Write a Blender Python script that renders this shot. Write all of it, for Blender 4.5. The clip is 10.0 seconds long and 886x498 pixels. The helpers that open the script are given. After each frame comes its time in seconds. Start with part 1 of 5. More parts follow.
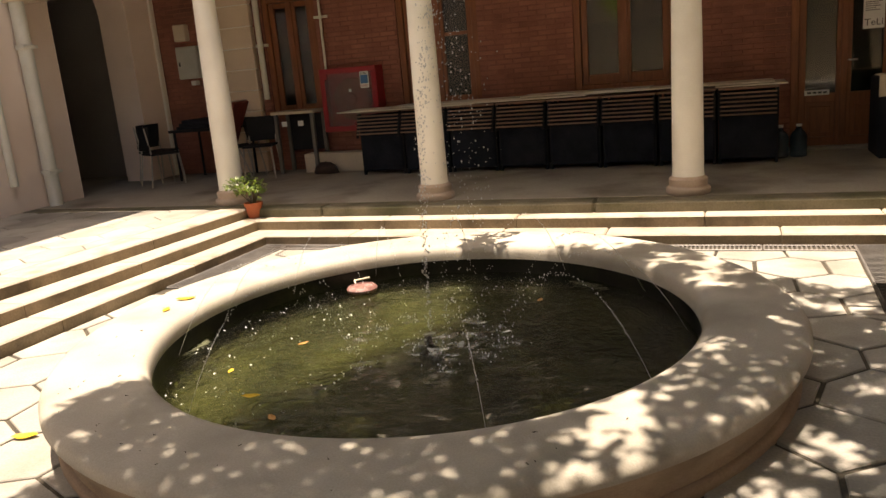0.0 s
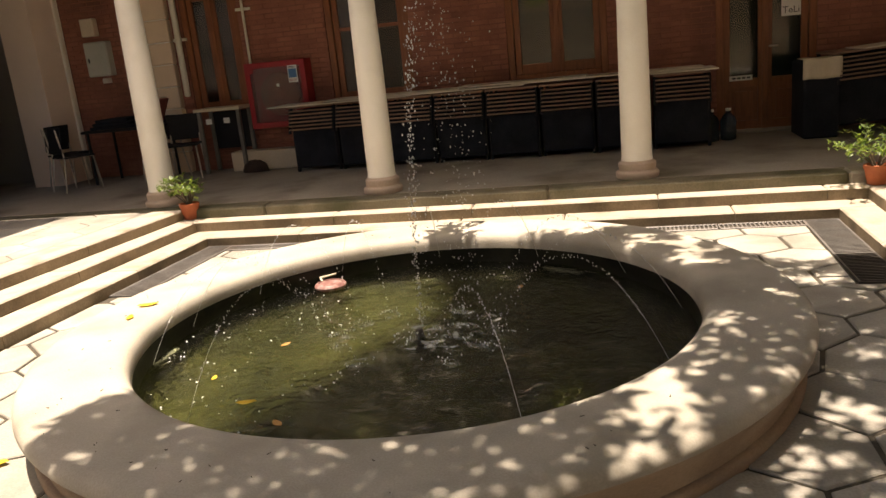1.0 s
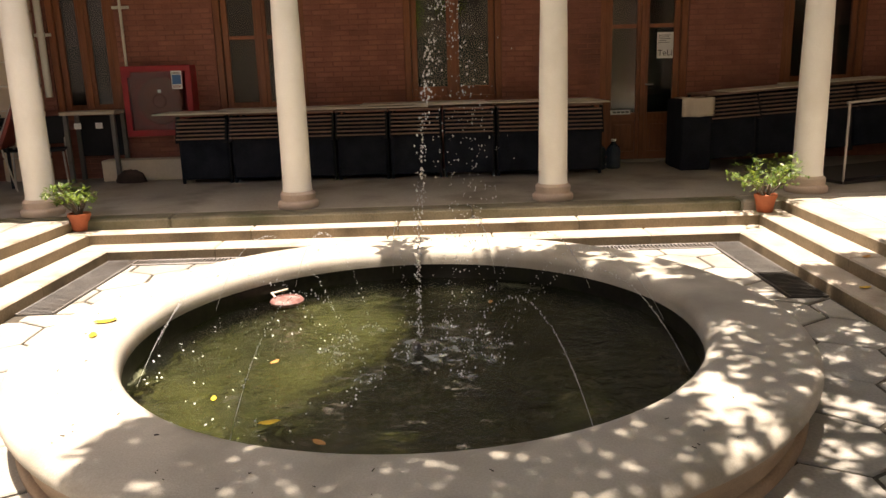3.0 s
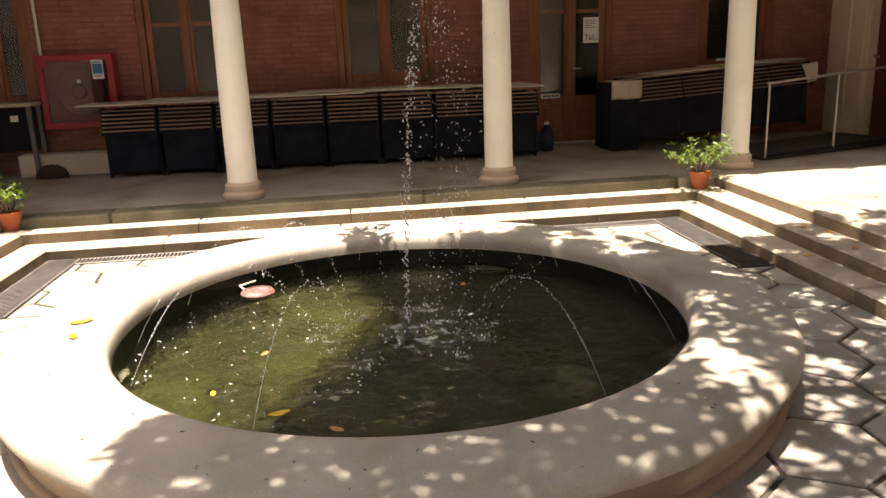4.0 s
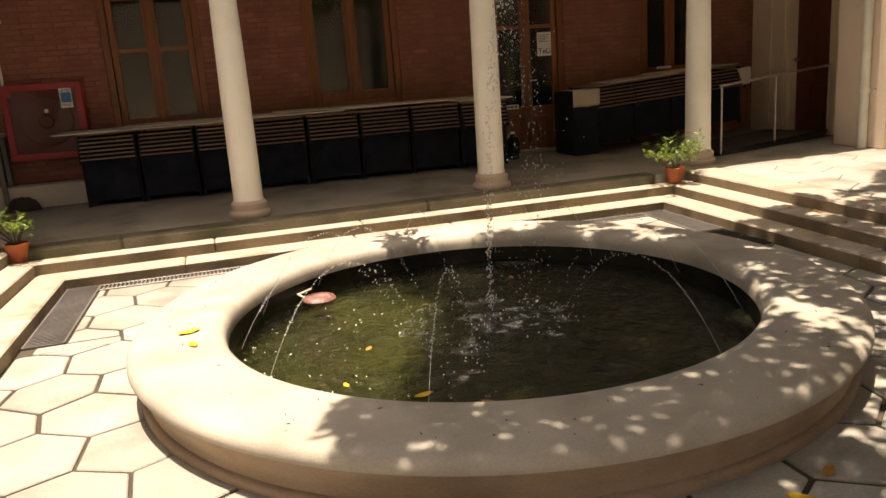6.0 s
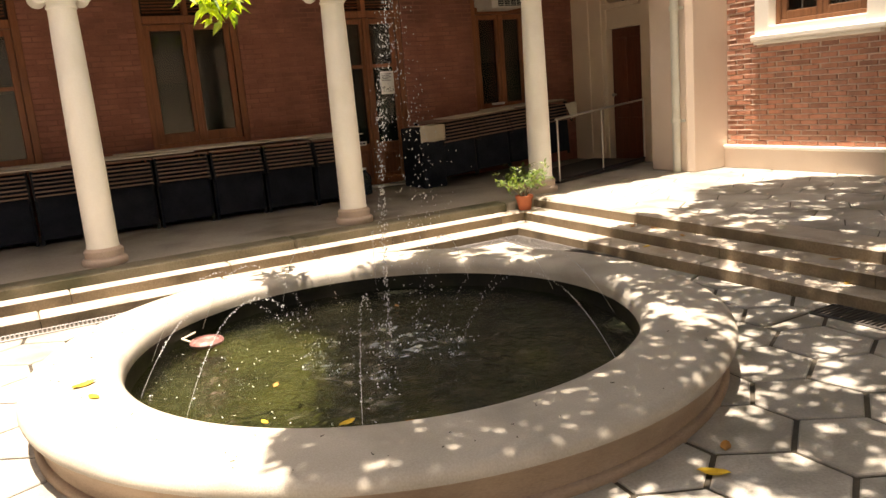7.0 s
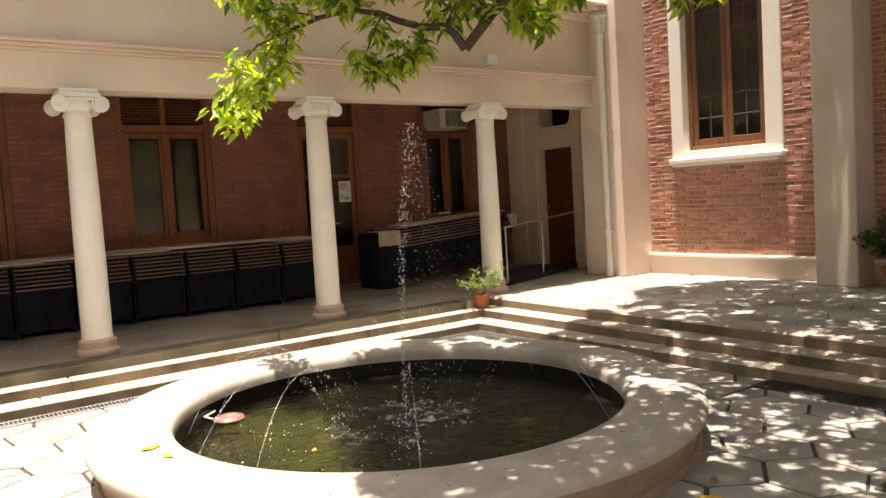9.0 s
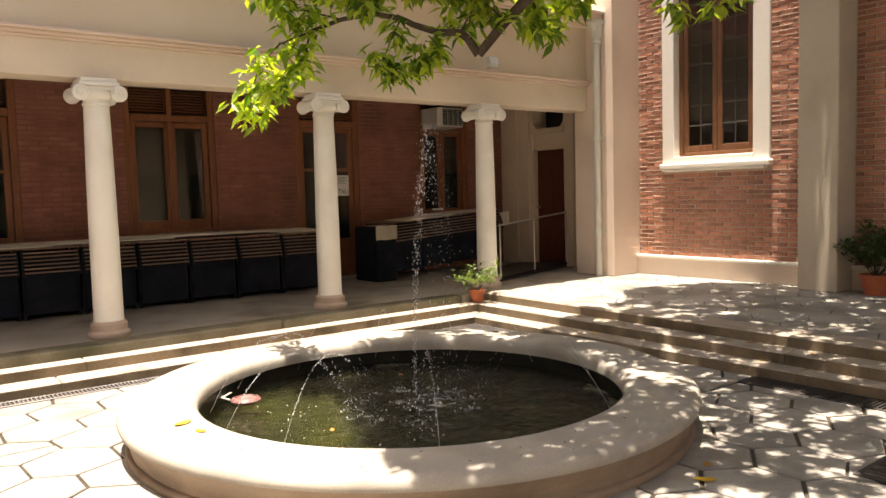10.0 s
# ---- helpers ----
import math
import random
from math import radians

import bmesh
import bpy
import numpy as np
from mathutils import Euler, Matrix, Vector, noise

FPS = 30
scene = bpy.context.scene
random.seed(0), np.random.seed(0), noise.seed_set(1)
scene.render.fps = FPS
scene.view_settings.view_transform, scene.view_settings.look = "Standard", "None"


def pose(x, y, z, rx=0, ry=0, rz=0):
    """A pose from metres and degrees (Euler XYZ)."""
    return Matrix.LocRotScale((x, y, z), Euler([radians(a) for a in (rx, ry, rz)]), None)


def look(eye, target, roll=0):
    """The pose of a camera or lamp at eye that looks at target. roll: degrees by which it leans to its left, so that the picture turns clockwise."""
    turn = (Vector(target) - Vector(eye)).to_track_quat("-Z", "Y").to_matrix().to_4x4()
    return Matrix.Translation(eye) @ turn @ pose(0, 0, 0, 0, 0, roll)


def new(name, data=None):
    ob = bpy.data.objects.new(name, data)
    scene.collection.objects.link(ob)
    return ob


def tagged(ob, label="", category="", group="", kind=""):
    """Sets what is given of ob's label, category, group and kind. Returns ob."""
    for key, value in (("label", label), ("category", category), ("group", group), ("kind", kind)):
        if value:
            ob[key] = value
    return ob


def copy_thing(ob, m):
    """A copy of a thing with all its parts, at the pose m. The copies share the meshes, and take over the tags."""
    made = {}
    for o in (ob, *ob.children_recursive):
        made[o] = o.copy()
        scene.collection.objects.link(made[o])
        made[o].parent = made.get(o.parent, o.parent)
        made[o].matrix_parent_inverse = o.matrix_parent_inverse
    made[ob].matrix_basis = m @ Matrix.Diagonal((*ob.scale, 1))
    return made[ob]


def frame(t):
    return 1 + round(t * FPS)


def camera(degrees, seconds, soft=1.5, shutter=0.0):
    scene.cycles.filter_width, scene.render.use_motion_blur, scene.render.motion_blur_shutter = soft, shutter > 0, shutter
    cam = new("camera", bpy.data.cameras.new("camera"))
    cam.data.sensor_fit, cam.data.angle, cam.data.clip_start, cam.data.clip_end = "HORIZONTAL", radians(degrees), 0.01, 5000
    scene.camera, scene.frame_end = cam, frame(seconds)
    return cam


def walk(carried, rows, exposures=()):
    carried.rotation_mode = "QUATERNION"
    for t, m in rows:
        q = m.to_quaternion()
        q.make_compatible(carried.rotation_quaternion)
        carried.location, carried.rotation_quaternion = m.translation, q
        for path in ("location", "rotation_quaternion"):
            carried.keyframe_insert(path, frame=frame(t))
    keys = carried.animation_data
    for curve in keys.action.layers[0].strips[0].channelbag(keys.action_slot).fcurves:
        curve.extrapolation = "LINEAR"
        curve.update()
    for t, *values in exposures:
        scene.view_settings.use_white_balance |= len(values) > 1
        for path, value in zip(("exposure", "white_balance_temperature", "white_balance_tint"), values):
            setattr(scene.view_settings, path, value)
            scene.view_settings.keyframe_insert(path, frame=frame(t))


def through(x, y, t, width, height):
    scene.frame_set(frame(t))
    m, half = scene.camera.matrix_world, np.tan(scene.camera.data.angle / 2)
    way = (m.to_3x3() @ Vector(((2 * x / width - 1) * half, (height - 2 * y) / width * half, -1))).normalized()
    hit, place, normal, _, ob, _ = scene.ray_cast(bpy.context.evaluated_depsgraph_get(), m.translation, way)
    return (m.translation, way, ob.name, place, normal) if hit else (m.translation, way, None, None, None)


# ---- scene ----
cam = camera(60.04, 10.0)
PATH = [
    (0, (-0.028, 0.221, 1.598), (-0.733, 2.035, 1.135), -5.0),
    (0.5, (-0.259, 0.141, 1.589), (-0.821, 2.01, 1.153), -5.2),
    (1, (-0.523, 0.199, 1.56), (-0.989, 2.081, 1.07), -5.8),
    (1.5, (-0.769, 0.112, 1.567), (-1.086, 2.029, 1.093), -3.1),
    (2, (-0.997, 0.029, 1.573), (-1.174, 1.963, 1.097), -1.5),
    (2.5, (-1.201, 0.108, 1.578), (-1.262, 2.05, 1.102), -4.5),
    (2.7, (-1.354, 0.116, 1.558), (-1.398, 2.063, 1.1), -3.1),
    (3.8, (-1.85, 0.029, 1.58), (-1.656, 1.959, 1.093), -1.6),
    (4, (-1.967, 0.078, 1.572), (-1.712, 1.998, 1.071), -2.2),
    (4.5, (-2.271, 0.062, 1.569), (-1.968, 1.972, 1.061), -2.4),
    (5, (-2.515, -0.015, 1.609), (-2.215, 1.902, 1.125), -2.2),
    (5.2, (-2.625, 0.0, 1.556), (-2.325, 1.923, 1.095), -4.1),
    (6.3, (-3.184, -0.053, 1.55), (-2.536, 1.785, 1.103), -3.2),
    (6.5, (-3.255, -0.032, 1.541), (-2.508, 1.775, 1.118), -3.0),
    (7, (-3.497, -0.038, 1.569), (-2.551, 1.678, 1.168), -4.8),
    (7.5, (-3.758, -0.057, 1.573), (-2.598, 1.546, 1.28), -5.2),
    (8, (-4.028, -0.117, 1.596), (-2.861, 1.492, 1.38), -3.0),
    (8.5, (-4.286, -0.152, 1.578), (-3.14, 1.479, 1.423), -2.3),
    (9, (-4.501, -0.318, 1.574), (-3.312, 1.285, 1.441), -3.4),
    (9.5, (-4.661, -0.4, 1.594), (-3.42, 1.165, 1.491), -2.8),
    (10, (-4.878, -0.415, 1.599), (-3.646, 1.154, 1.453), -1.6),
]
walk(cam, [(t, look(eye, target, roll)) for t, eye, target, roll in PATH], [(0.0, 1.22, 8500, 14), (0.5, 1.14, 8500, 14), (2.5, 1.42, 8000, 14), (4.5, 1.6, 7800, 14), (5.0, 0.92, 8200, 14), (6.5, 1.26, 8700, 14), (7.2, 1.78, 8000, 14), (8.2, 1.82, 7800, 14), (9.0, 1.50, 7600, 14), (10.0, 1.48, 7700, 14)])

# ---- light ----
SUN_EL, SUN_AZ = 85.3, 180.0          # degrees; the azimuth is where the sun stands, from +x towards +y
world = bpy.data.worlds.new("sky")
scene.world = world
world.use_nodes = True
wn = world.node_tree
sky = wn.nodes.new("ShaderNodeTexSky")
sky.sky_type, sky.sun_disc = "NISHITA", False
sky.sun_elevation, sky.sun_rotation = radians(SUN_EL), radians(90 - SUN_AZ)
sky.air_density, sky.dust_density = 1.0, 3.0
wn.nodes["Background"].inputs["Strength"].default_value = 0.09
wn.links.new(sky.outputs[0], wn.nodes["Background"].inputs["Color"])
sun_data = bpy.data.lights.new("sun", "SUN")
sun_data.energy, sun_data.angle, sun_data.color = 5.0, radians(0.53), (1.0, 0.93, 0.885)
sun = new("sun", sun_data)
_ca, _ce = radians(SUN_AZ), radians(SUN_EL)
sun.matrix_world = look((0, 0, 20), Vector((0, 0, 20)) - Vector((math.cos(_ca) * math.cos(_ce), math.sin(_ca) * math.cos(_ce), math.sin(_ce))))

# ---- materials ----


def surface(name, low, high, scale=3.0, rough=0.7, bump=0.2, grain=60.0, stain=None, stain_scale=1.2, stain_amount=0.5,
            vary=0.0, metal=0.0, stretch=(1, 1, 1), bump_dist=0.004, spec=0.4):
    """A worn surface: large blotches between two colours, fine grain in colour and relief, stains, and change from piece to piece."""
    m = bpy.data.materials.new(name)
    m.use_nodes = True
    n, k = m.node_tree.nodes, m.node_tree.links
    p = n["Principled BSDF"]
    geo = n.new("ShaderNodeNewGeometry")
    mp = n.new("ShaderNodeMapping")
    mp.inputs["Scale"].default_value = stretch
    k.new(geo.outputs["Position"], mp.inputs["Vector"])
    big = n.new("ShaderNodeTexNoise")
    big.inputs["Scale"].default_value, big.inputs["Detail"].default_value = scale, 5
    fine = n.new("ShaderNodeTexNoise")
    fine.inputs["Scale"].default_value, fine.inputs["Detail"].default_value = grain, 3
    k.new(mp.outputs[0], big.inputs["Vector"])
    k.new(mp.outputs[0], fine.inputs["Vector"])
    add = n.new("ShaderNodeMath")
    add.operation = "MULTIPLY_ADD"
    k.new(fine.outputs[0], add.inputs[0])
    add.inputs[1].default_value = 0.6
    k.new(big.outputs[0], add.inputs[2])
    rng = n.new("ShaderNodeMapRange")
    rng.inputs[1].default_value, rng.inputs[2].default_value = 0.52, 1.06
    k.new(add.outputs[0], rng.inputs[0])
    mix = n.new("ShaderNodeMix")
    mix.data_type = "RGBA"
    mix.inputs["A"].default_value, mix.inputs["B"].default_value = (*low, 1), (*high, 1)
    k.new(rng.outputs[0], mix.inputs["Factor"])
    out = mix.outputs["Result"]
    if stain:
        st = n.new("ShaderNodeTexNoise")
        st.inputs["Scale"].default_value, st.inputs["Detail"].default_value = stain_scale, 7
        k.new(geo.outputs["Position"], st.inputs["Vector"])
        sr = n.new("ShaderNodeMapRange")
        sr.inputs[1].default_value, sr.inputs[2].default_value, sr.inputs[4].default_value = 0.5, 0.72, stain_amount
        k.new(st.outputs[0], sr.inputs[0])
        m2 = n.new("ShaderNodeMix")
        m2.data_type = "RGBA"
        m2.inputs["B"].default_value = (*stain, 1)
        k.new(out, m2.inputs["A"])
        k.new(sr.outputs[0], m2.inputs["Factor"])
        out = m2.outputs["Result"]
    if vary:
        info = n.new("ShaderNodeObjectInfo")
        a = n.new("ShaderNodeMath")
        k.new(info.outputs["Random"], a.inputs[0])
        k.new(geo.outputs["Random Per Island"], a.inputs[1])
        fr = n.new("ShaderNodeMath")
        fr.operation = "FRACT"
        k.new(a.outputs[0], fr.inputs[0])
        vr = n.new("ShaderNodeMapRange")
        vr.inputs[3].default_value, vr.inputs[4].default_value = 1 - vary, 1 + vary
        k.new(fr.outputs[0], vr.inputs[0])
        hs = n.new("ShaderNodeHueSaturation")
        k.new(vr.outputs[0], hs.inputs["Value"])
        k.new(out, hs.inputs["Color"])
        out = hs.outputs[0]
    k.new(out, p.inputs["Base Color"])
    rr = n.new("ShaderNodeMapRange")
    rr.inputs[3].default_value, rr.inputs[4].default_value = max(0.04, rough - 0.12), min(1, rough + 0.12)
    k.new(big.outputs[0], rr.inputs[0])
    k.new(rr.outputs[0], p.inputs["Roughness"])
    p.inputs["Metallic"].default_value = metal
    p.inputs["Specular IOR Level"].default_value = spec
    if bump:
        b = n.new("ShaderNodeBump")
        b.inputs["Strength"].default_value, b.inputs["Distance"].default_value = bump, bump_dist
        k.new(add.outputs[0], b.inputs["Height"])
        k.new(b.outputs[0], p.inputs["Normal"])
    return m


def plain(name, col, rough=0.5, metal=0.0, trans=0.0, ior=1.45):
    m = bpy.data.materials.new(name)
    m.use_nodes = True
    p = m.node_tree.nodes["Principled BSDF"]
    p.inputs["Base Color"].default_value = (*col, 1)
    p.inputs["Roughness"].default_value, p.inputs["Metallic"].default_value = rough, metal
    p.inputs["Transmission Weight"].default_value, p.inputs["IOR"].default_value = trans, ior
    return m


def leaf_material(name, low, high, through=0.45):
    m = bpy.data.materials.new(name)
    m.use_nodes = True
    n, k = m.node_tree.nodes, m.node_tree.links
    p, o = n["Principled BSDF"], n["Material Output"]
    geo = n.new("ShaderNodeNewGeometry")
    mix = n.new("ShaderNodeMix")
    mix.data_type = "RGBA"
    mix.inputs["A"].default_value, mix.inputs["B"].default_value = (*low, 1), (*high, 1)
    k.new(geo.outputs["Random Per Island"], mix.inputs["Factor"])
    k.new(mix.outputs["Result"], p.inputs["Base Color"])
    p.inputs["Roughness"].default_value = 0.42
    tr = n.new("ShaderNodeBsdfTranslucent")
    hs = n.new("ShaderNodeHueSaturation")
    hs.inputs["Value"].default_value, hs.inputs["Saturation"].default_value = 2.6, 1.15
    hs.inputs["Hue"].default_value = 0.485
    k.new(mix.outputs["Result"], hs.inputs["Color"])
    k.new(hs.outputs[0], tr.inputs["Color"])
    ms = n.new("ShaderNodeMixShader")
    ms.inputs[0].default_value = through
    k.new(p.outputs[0], ms.inputs[1])
    k.new(tr.outputs[0], ms.inputs[2])
    k.new(ms.outputs[0], o.inputs["Surface"])
    return m


PAVING = surface("paving_stone", (0.25, 0.242, 0.215), (0.42, 0.402, 0.362), 2.6, 0.75, 0.8, 80, (0.16, 0.15, 0.125), 1.9, 0.75, 0.14)
JOINT = surface("dark_joint_mortar", (0.03, 0.027, 0.02), (0.085, 0.073, 0.055), 6, 0.9, 0.6, 80)
STEP = surface("step_stone", (0.32, 0.28, 0.23), (0.50, 0.45, 0.38), 2.8, 0.7, 0.7, 80, (0.17, 0.13, 0.085), 2.8, 0.75, 0.10)
# Brown stains, made darker still for the shade on upright faces.
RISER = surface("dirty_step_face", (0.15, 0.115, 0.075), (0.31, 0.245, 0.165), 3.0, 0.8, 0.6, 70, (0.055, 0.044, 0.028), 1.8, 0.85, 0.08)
# Moss tone, darkened as well for the cornice's shade on the edge.
LIP = surface("mossy_concrete_edge", (0.12, 0.105, 0.07), (0.23, 0.205, 0.145), 3, 0.8, 0.6, 60, (0.06, 0.065, 0.03), 2.0, 0.8)
CONCRETE = surface("gallery_concrete", (0.27, 0.245, 0.205), (0.43, 0.395, 0.335), 1.4, 0.7, 0.4, 50, (0.13, 0.11, 0.08), 1.3, 0.85)
RIM = surface("cream_cement_render", (0.325, 0.308, 0.265), (0.485, 0.455, 0.395), 2.2, 0.72, 0.6, 120, (0.25, 0.23, 0.19), 2.4, 0.7)
RIMBODY = surface("stained_cement_side", (0.24, 0.175, 0.125), (0.38, 0.295, 0.22), 2.2, 0.78, 0.5, 60, (0.14, 0.10, 0.07), 1.8, 0.65, stretch=(1, 1, 3))
BASIN = surface("wet_black_green_basin", (0.012, 0.015, 0.008), (0.098, 0.095, 0.028), 2.1, 0.35, 0.5, 12, (0.012, 0.014, 0.007), 2.8, 0.85)
# Close to black, much darker than the basin floor.
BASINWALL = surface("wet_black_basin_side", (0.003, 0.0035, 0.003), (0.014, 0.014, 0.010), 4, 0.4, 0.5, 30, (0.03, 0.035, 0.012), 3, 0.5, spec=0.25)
PLASTER = surface("cream_plaster", (0.72, 0.61, 0.465), (0.82, 0.715, 0.565), 1.2, 0.8, 0.25, 90, (0.56, 0.47, 0.35), 0.9, 0.45)
PINK = surface("pinkish_plaster", (0.70, 0.56, 0.45), (0.80, 0.67, 0.56), 1.1, 0.8, 0.3, 80, (0.52, 0.41, 0.32), 1.0, 0.45)
# Brighter copy of PINK: the west wing's missing light is put into the colour.
LITPINK = surface("pale_pinkish_limewash", (0.80, 0.66, 0.56), (0.88, 0.76, 0.67), 1.1, 0.8, 0.3, 80, (0.66, 0.53, 0.44), 1.0, 0.4)
SURROUND = surface("cream_door_surround", (0.66, 0.53, 0.40), (0.78, 0.65, 0.50), 1.3, 0.8, 0.3, 80, (0.50, 0.39, 0.28), 1.2, 0.4)
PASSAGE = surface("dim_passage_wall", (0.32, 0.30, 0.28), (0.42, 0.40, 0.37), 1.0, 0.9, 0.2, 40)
GREYPL = surface("grey_brown_plaster", (0.54, 0.475, 0.375), (0.67, 0.595, 0.48), 1.2, 0.8, 0.3, 80, (0.44, 0.38, 0.29), 1.4, 0.5, stretch=(1, 1, 0.35))
WHITE = surface("white_painted_plaster", (0.78, 0.745, 0.67), (0.87, 0.845, 0.78), 2.0, 0.6, 0.2, 70, (0.66, 0.60, 0.51), 2.0, 0.35)
COLUMN = surface("ivory_painted_stone", (0.82, 0.80, 0.72), (0.90, 0.885, 0.82), 1.8, 0.55, 0.25, 80, (0.68, 0.64, 0.55), 2.2, 0.4)
COLBASE = surface("pinkish_worn_stone", (0.48, 0.38, 0.30), (0.62, 0.50, 0.41), 4, 0.7, 0.4, 80, (0.32, 0.25, 0.18), 4, 0.5)
BRICK = surface("orange_red_brick", (0.35, 0.142, 0.088), (0.55, 0.265, 0.175), 11, 0.85, 0.9, 90, (0.27, 0.14, 0.10), 6, 0.7, 0.28)
MORTAR = surface("pale_mortar", (0.48, 0.345, 0.27), (0.66, 0.50, 0.41), 6, 0.9, 0.8, 90)
# Gallery brick and mortar: dark red, with the gallery's shade put into the colour.
SHADEBRICK = surface("dark_red_brick", (0.23, 0.090, 0.066), (0.36, 0.152, 0.108), 4, 0.8, 0.5, 70, (0.11, 0.048, 0.037), 0.9, 0.75, 0.11)
SHADEMORTAR = surface("reddish_dark_mortar", (0.20, 0.082, 0.060), (0.31, 0.133, 0.097), 5, 0.9, 0.6, 70)
WOOD = surface("reddish_varnished_wood", (0.17, 0.060, 0.026), (0.29, 0.110, 0.050), 5, 0.45, 0.3, 40, stretch=(6, 6, 0.5), vary=0.08)
WINWOOD = surface("brown_window_wood", (0.11, 0.046, 0.020), (0.20, 0.090, 0.043), 5, 0.45, 0.3, 40, stretch=(6, 6, 0.5), vary=0.08)
SLAT = surface("weathered_slat_wood", (0.17, 0.105, 0.075), (0.30, 0.20, 0.15), 6, 0.6, 0.4, 50, stretch=(0.6, 6, 6), vary=0.2)
BOARD = surface("pale_table_board", (0.58, 0.53, 0.45), (0.74, 0.69, 0.60), 3, 0.6, 0.3, 50, (0.28, 0.22, 0.16), 2.0, 0.5, 0.08)
BLACK = surface("black_painted_metal", (0.010, 0.011, 0.013), (0.024, 0.025, 0.029), 4, 0.65, 0.2, 60, spec=0.2)
# Black cloth; also colours the blocks that fill shaded hollows.
DARKCLOTHFILL = surface("black_drape", (0.011, 0.013, 0.018), (0.027, 0.031, 0.040), 5, 0.9, 0.3, 90, spec=0.1)
GRATE = surface("galvanised_grating", (0.16, 0.155, 0.15), (0.28, 0.27, 0.26), 6, 0.5, 0.3, 60, (0.10, 0.07, 0.05), 3, 0.5, metal=0.4)
IRON = surface("dark_cast_iron", (0.03, 0.028, 0.026), (0.07, 0.062, 0.055), 6, 0.6, 0.4, 60)
STEEL = surface("brushed_steel", (0.42, 0.40, 0.37), (0.58, 0.56, 0.52), 8, 0.35, 0.1, 60, metal=0.8)
RED = surface("red_enamel", (0.27, 0.012, 0.02), (0.40, 0.025, 0.035), 2, 0.35, 0.1, 40)
REDDARK = surface("dark_red_hose", (0.17, 0.035, 0.03), (0.27, 0.07, 0.055), 8, 0.6, 0.4, 60)
DIMGREY = surface("dull_grey_paint", (0.12, 0.12, 0.115), (0.22, 0.215, 0.20), 4, 0.6, 0.2, 60)
BROWNCLOTH = surface("crumpled_brown_cloth", (0.035, 0.022, 0.018), (0.085, 0.055, 0.045), 9, 0.9, 0.6, 60)
DEEPWOOD = surface("deep_red_door_wood", (0.085, 0.024, 0.013), (0.16, 0.050, 0.027), 5, 0.5, 0.3, 40, stretch=(6, 6, 0.5))
TERRACOTTA = surface("terracotta", (0.40, 0.10, 0.045), (0.52, 0.16, 0.075), 7, 0.75, 0.3, 60, (0.30, 0.11, 0.06), 6, 0.5)
SOIL = surface("potting_soil", (0.03, 0.02, 0.012), (0.07, 0.05, 0.03), 30, 0.95, 0.8, 90)
PIPE = surface("pale_green_painted_pipe", (0.66, 0.66, 0.58), (0.78, 0.77, 0.69), 3, 0.5, 0.2, 60, (0.50, 0.46, 0.36), 3, 0.45)
GREYBOX = surface("grey_enclosure_paint", (0.42, 0.44, 0.40), (0.52, 0.54, 0.50), 3, 0.5, 0.1, 60)
BARK = surface("dark_bark", (0.055, 0.04, 0.028), (0.13, 0.095, 0.065), 12, 0.9, 1.0, 60, stretch=(1, 1, 0.3))
PAPER = surface("white_paper", (0.74, 0.74, 0.72), (0.82, 0.82, 0.80), 3, 0.7, 0.05, 60)
INK = plain("black_ink", (0.03, 0.03, 0.035), 0.7)
BLUE = plain("blue_print", (0.05, 0.16, 0.36), 0.6)
# One tree, two leaf colours: sunlight is put into LEAF, shade into CROWNLEAF.
LEAF = leaf_material("sunlit_leaf", (0.045, 0.11, 0.017), (0.34, 0.43, 0.075), 0.5)
CROWNLEAF = leaf_material("crown_leaf", (0.04, 0.085, 0.016), (0.08, 0.14, 0.03), 0.16)
SHRUBLEAF = leaf_material("shrub_leaf", (0.05, 0.10, 0.025), (0.16, 0.22, 0.06), 0.35)
DARKLEAF = leaf_material("dark_shrub_leaf", (0.02, 0.045, 0.015), (0.06, 0.10, 0.03), 0.25)
YELLOW = surface("yellow_dead_leaf", (0.55, 0.34, 0.02), (0.72, 0.50, 0.05), 14, 0.6, 0.4, 60)
RUST = surface("rust_brown_leaf", (0.30, 0.14, 0.04), (0.48, 0.25, 0.07), 14, 0.6, 0.4, 60)
TWIGBIT = plain("dark_twig", (0.05, 0.04, 0.03), 0.8)
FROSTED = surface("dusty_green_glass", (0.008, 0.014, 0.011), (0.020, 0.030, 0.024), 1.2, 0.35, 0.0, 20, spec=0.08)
DARKGLASS = surface("dark_window_glass", (0.010, 0.012, 0.011), (0.028, 0.032, 0.028), 1.0, 0.08, 0.0, 20, spec=0.6)
LEAD = surface("dull_grey_glazing_bar", (0.055, 0.048, 0.04), (0.11, 0.10, 0.085), 6, 0.6, 0.1, 60, spec=0.2)
# Near-black: the rooms' lack of light is put into the colour.
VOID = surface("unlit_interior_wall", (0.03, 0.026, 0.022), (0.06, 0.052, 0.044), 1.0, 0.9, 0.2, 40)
AIRCON = surface("aged_white_casing", (0.50, 0.48, 0.43), (0.62, 0.60, 0.55), 3, 0.5, 0.1, 60)
JUG = plain("blue_clear_plastic", (0.07, 0.12, 0.18), 0.15, trans=0.6)
TOY = surface("pinkish_red_float", (0.13, 0.05, 0.045), (0.27, 0.14, 0.125), 22, 0.5, 0.2, 60, (0.36, 0.31, 0.30), 20, 0.7)
DROP = plain("water_drop", (0.92, 0.95, 0.97), 0.08, trans=0.35, ior=1.33)
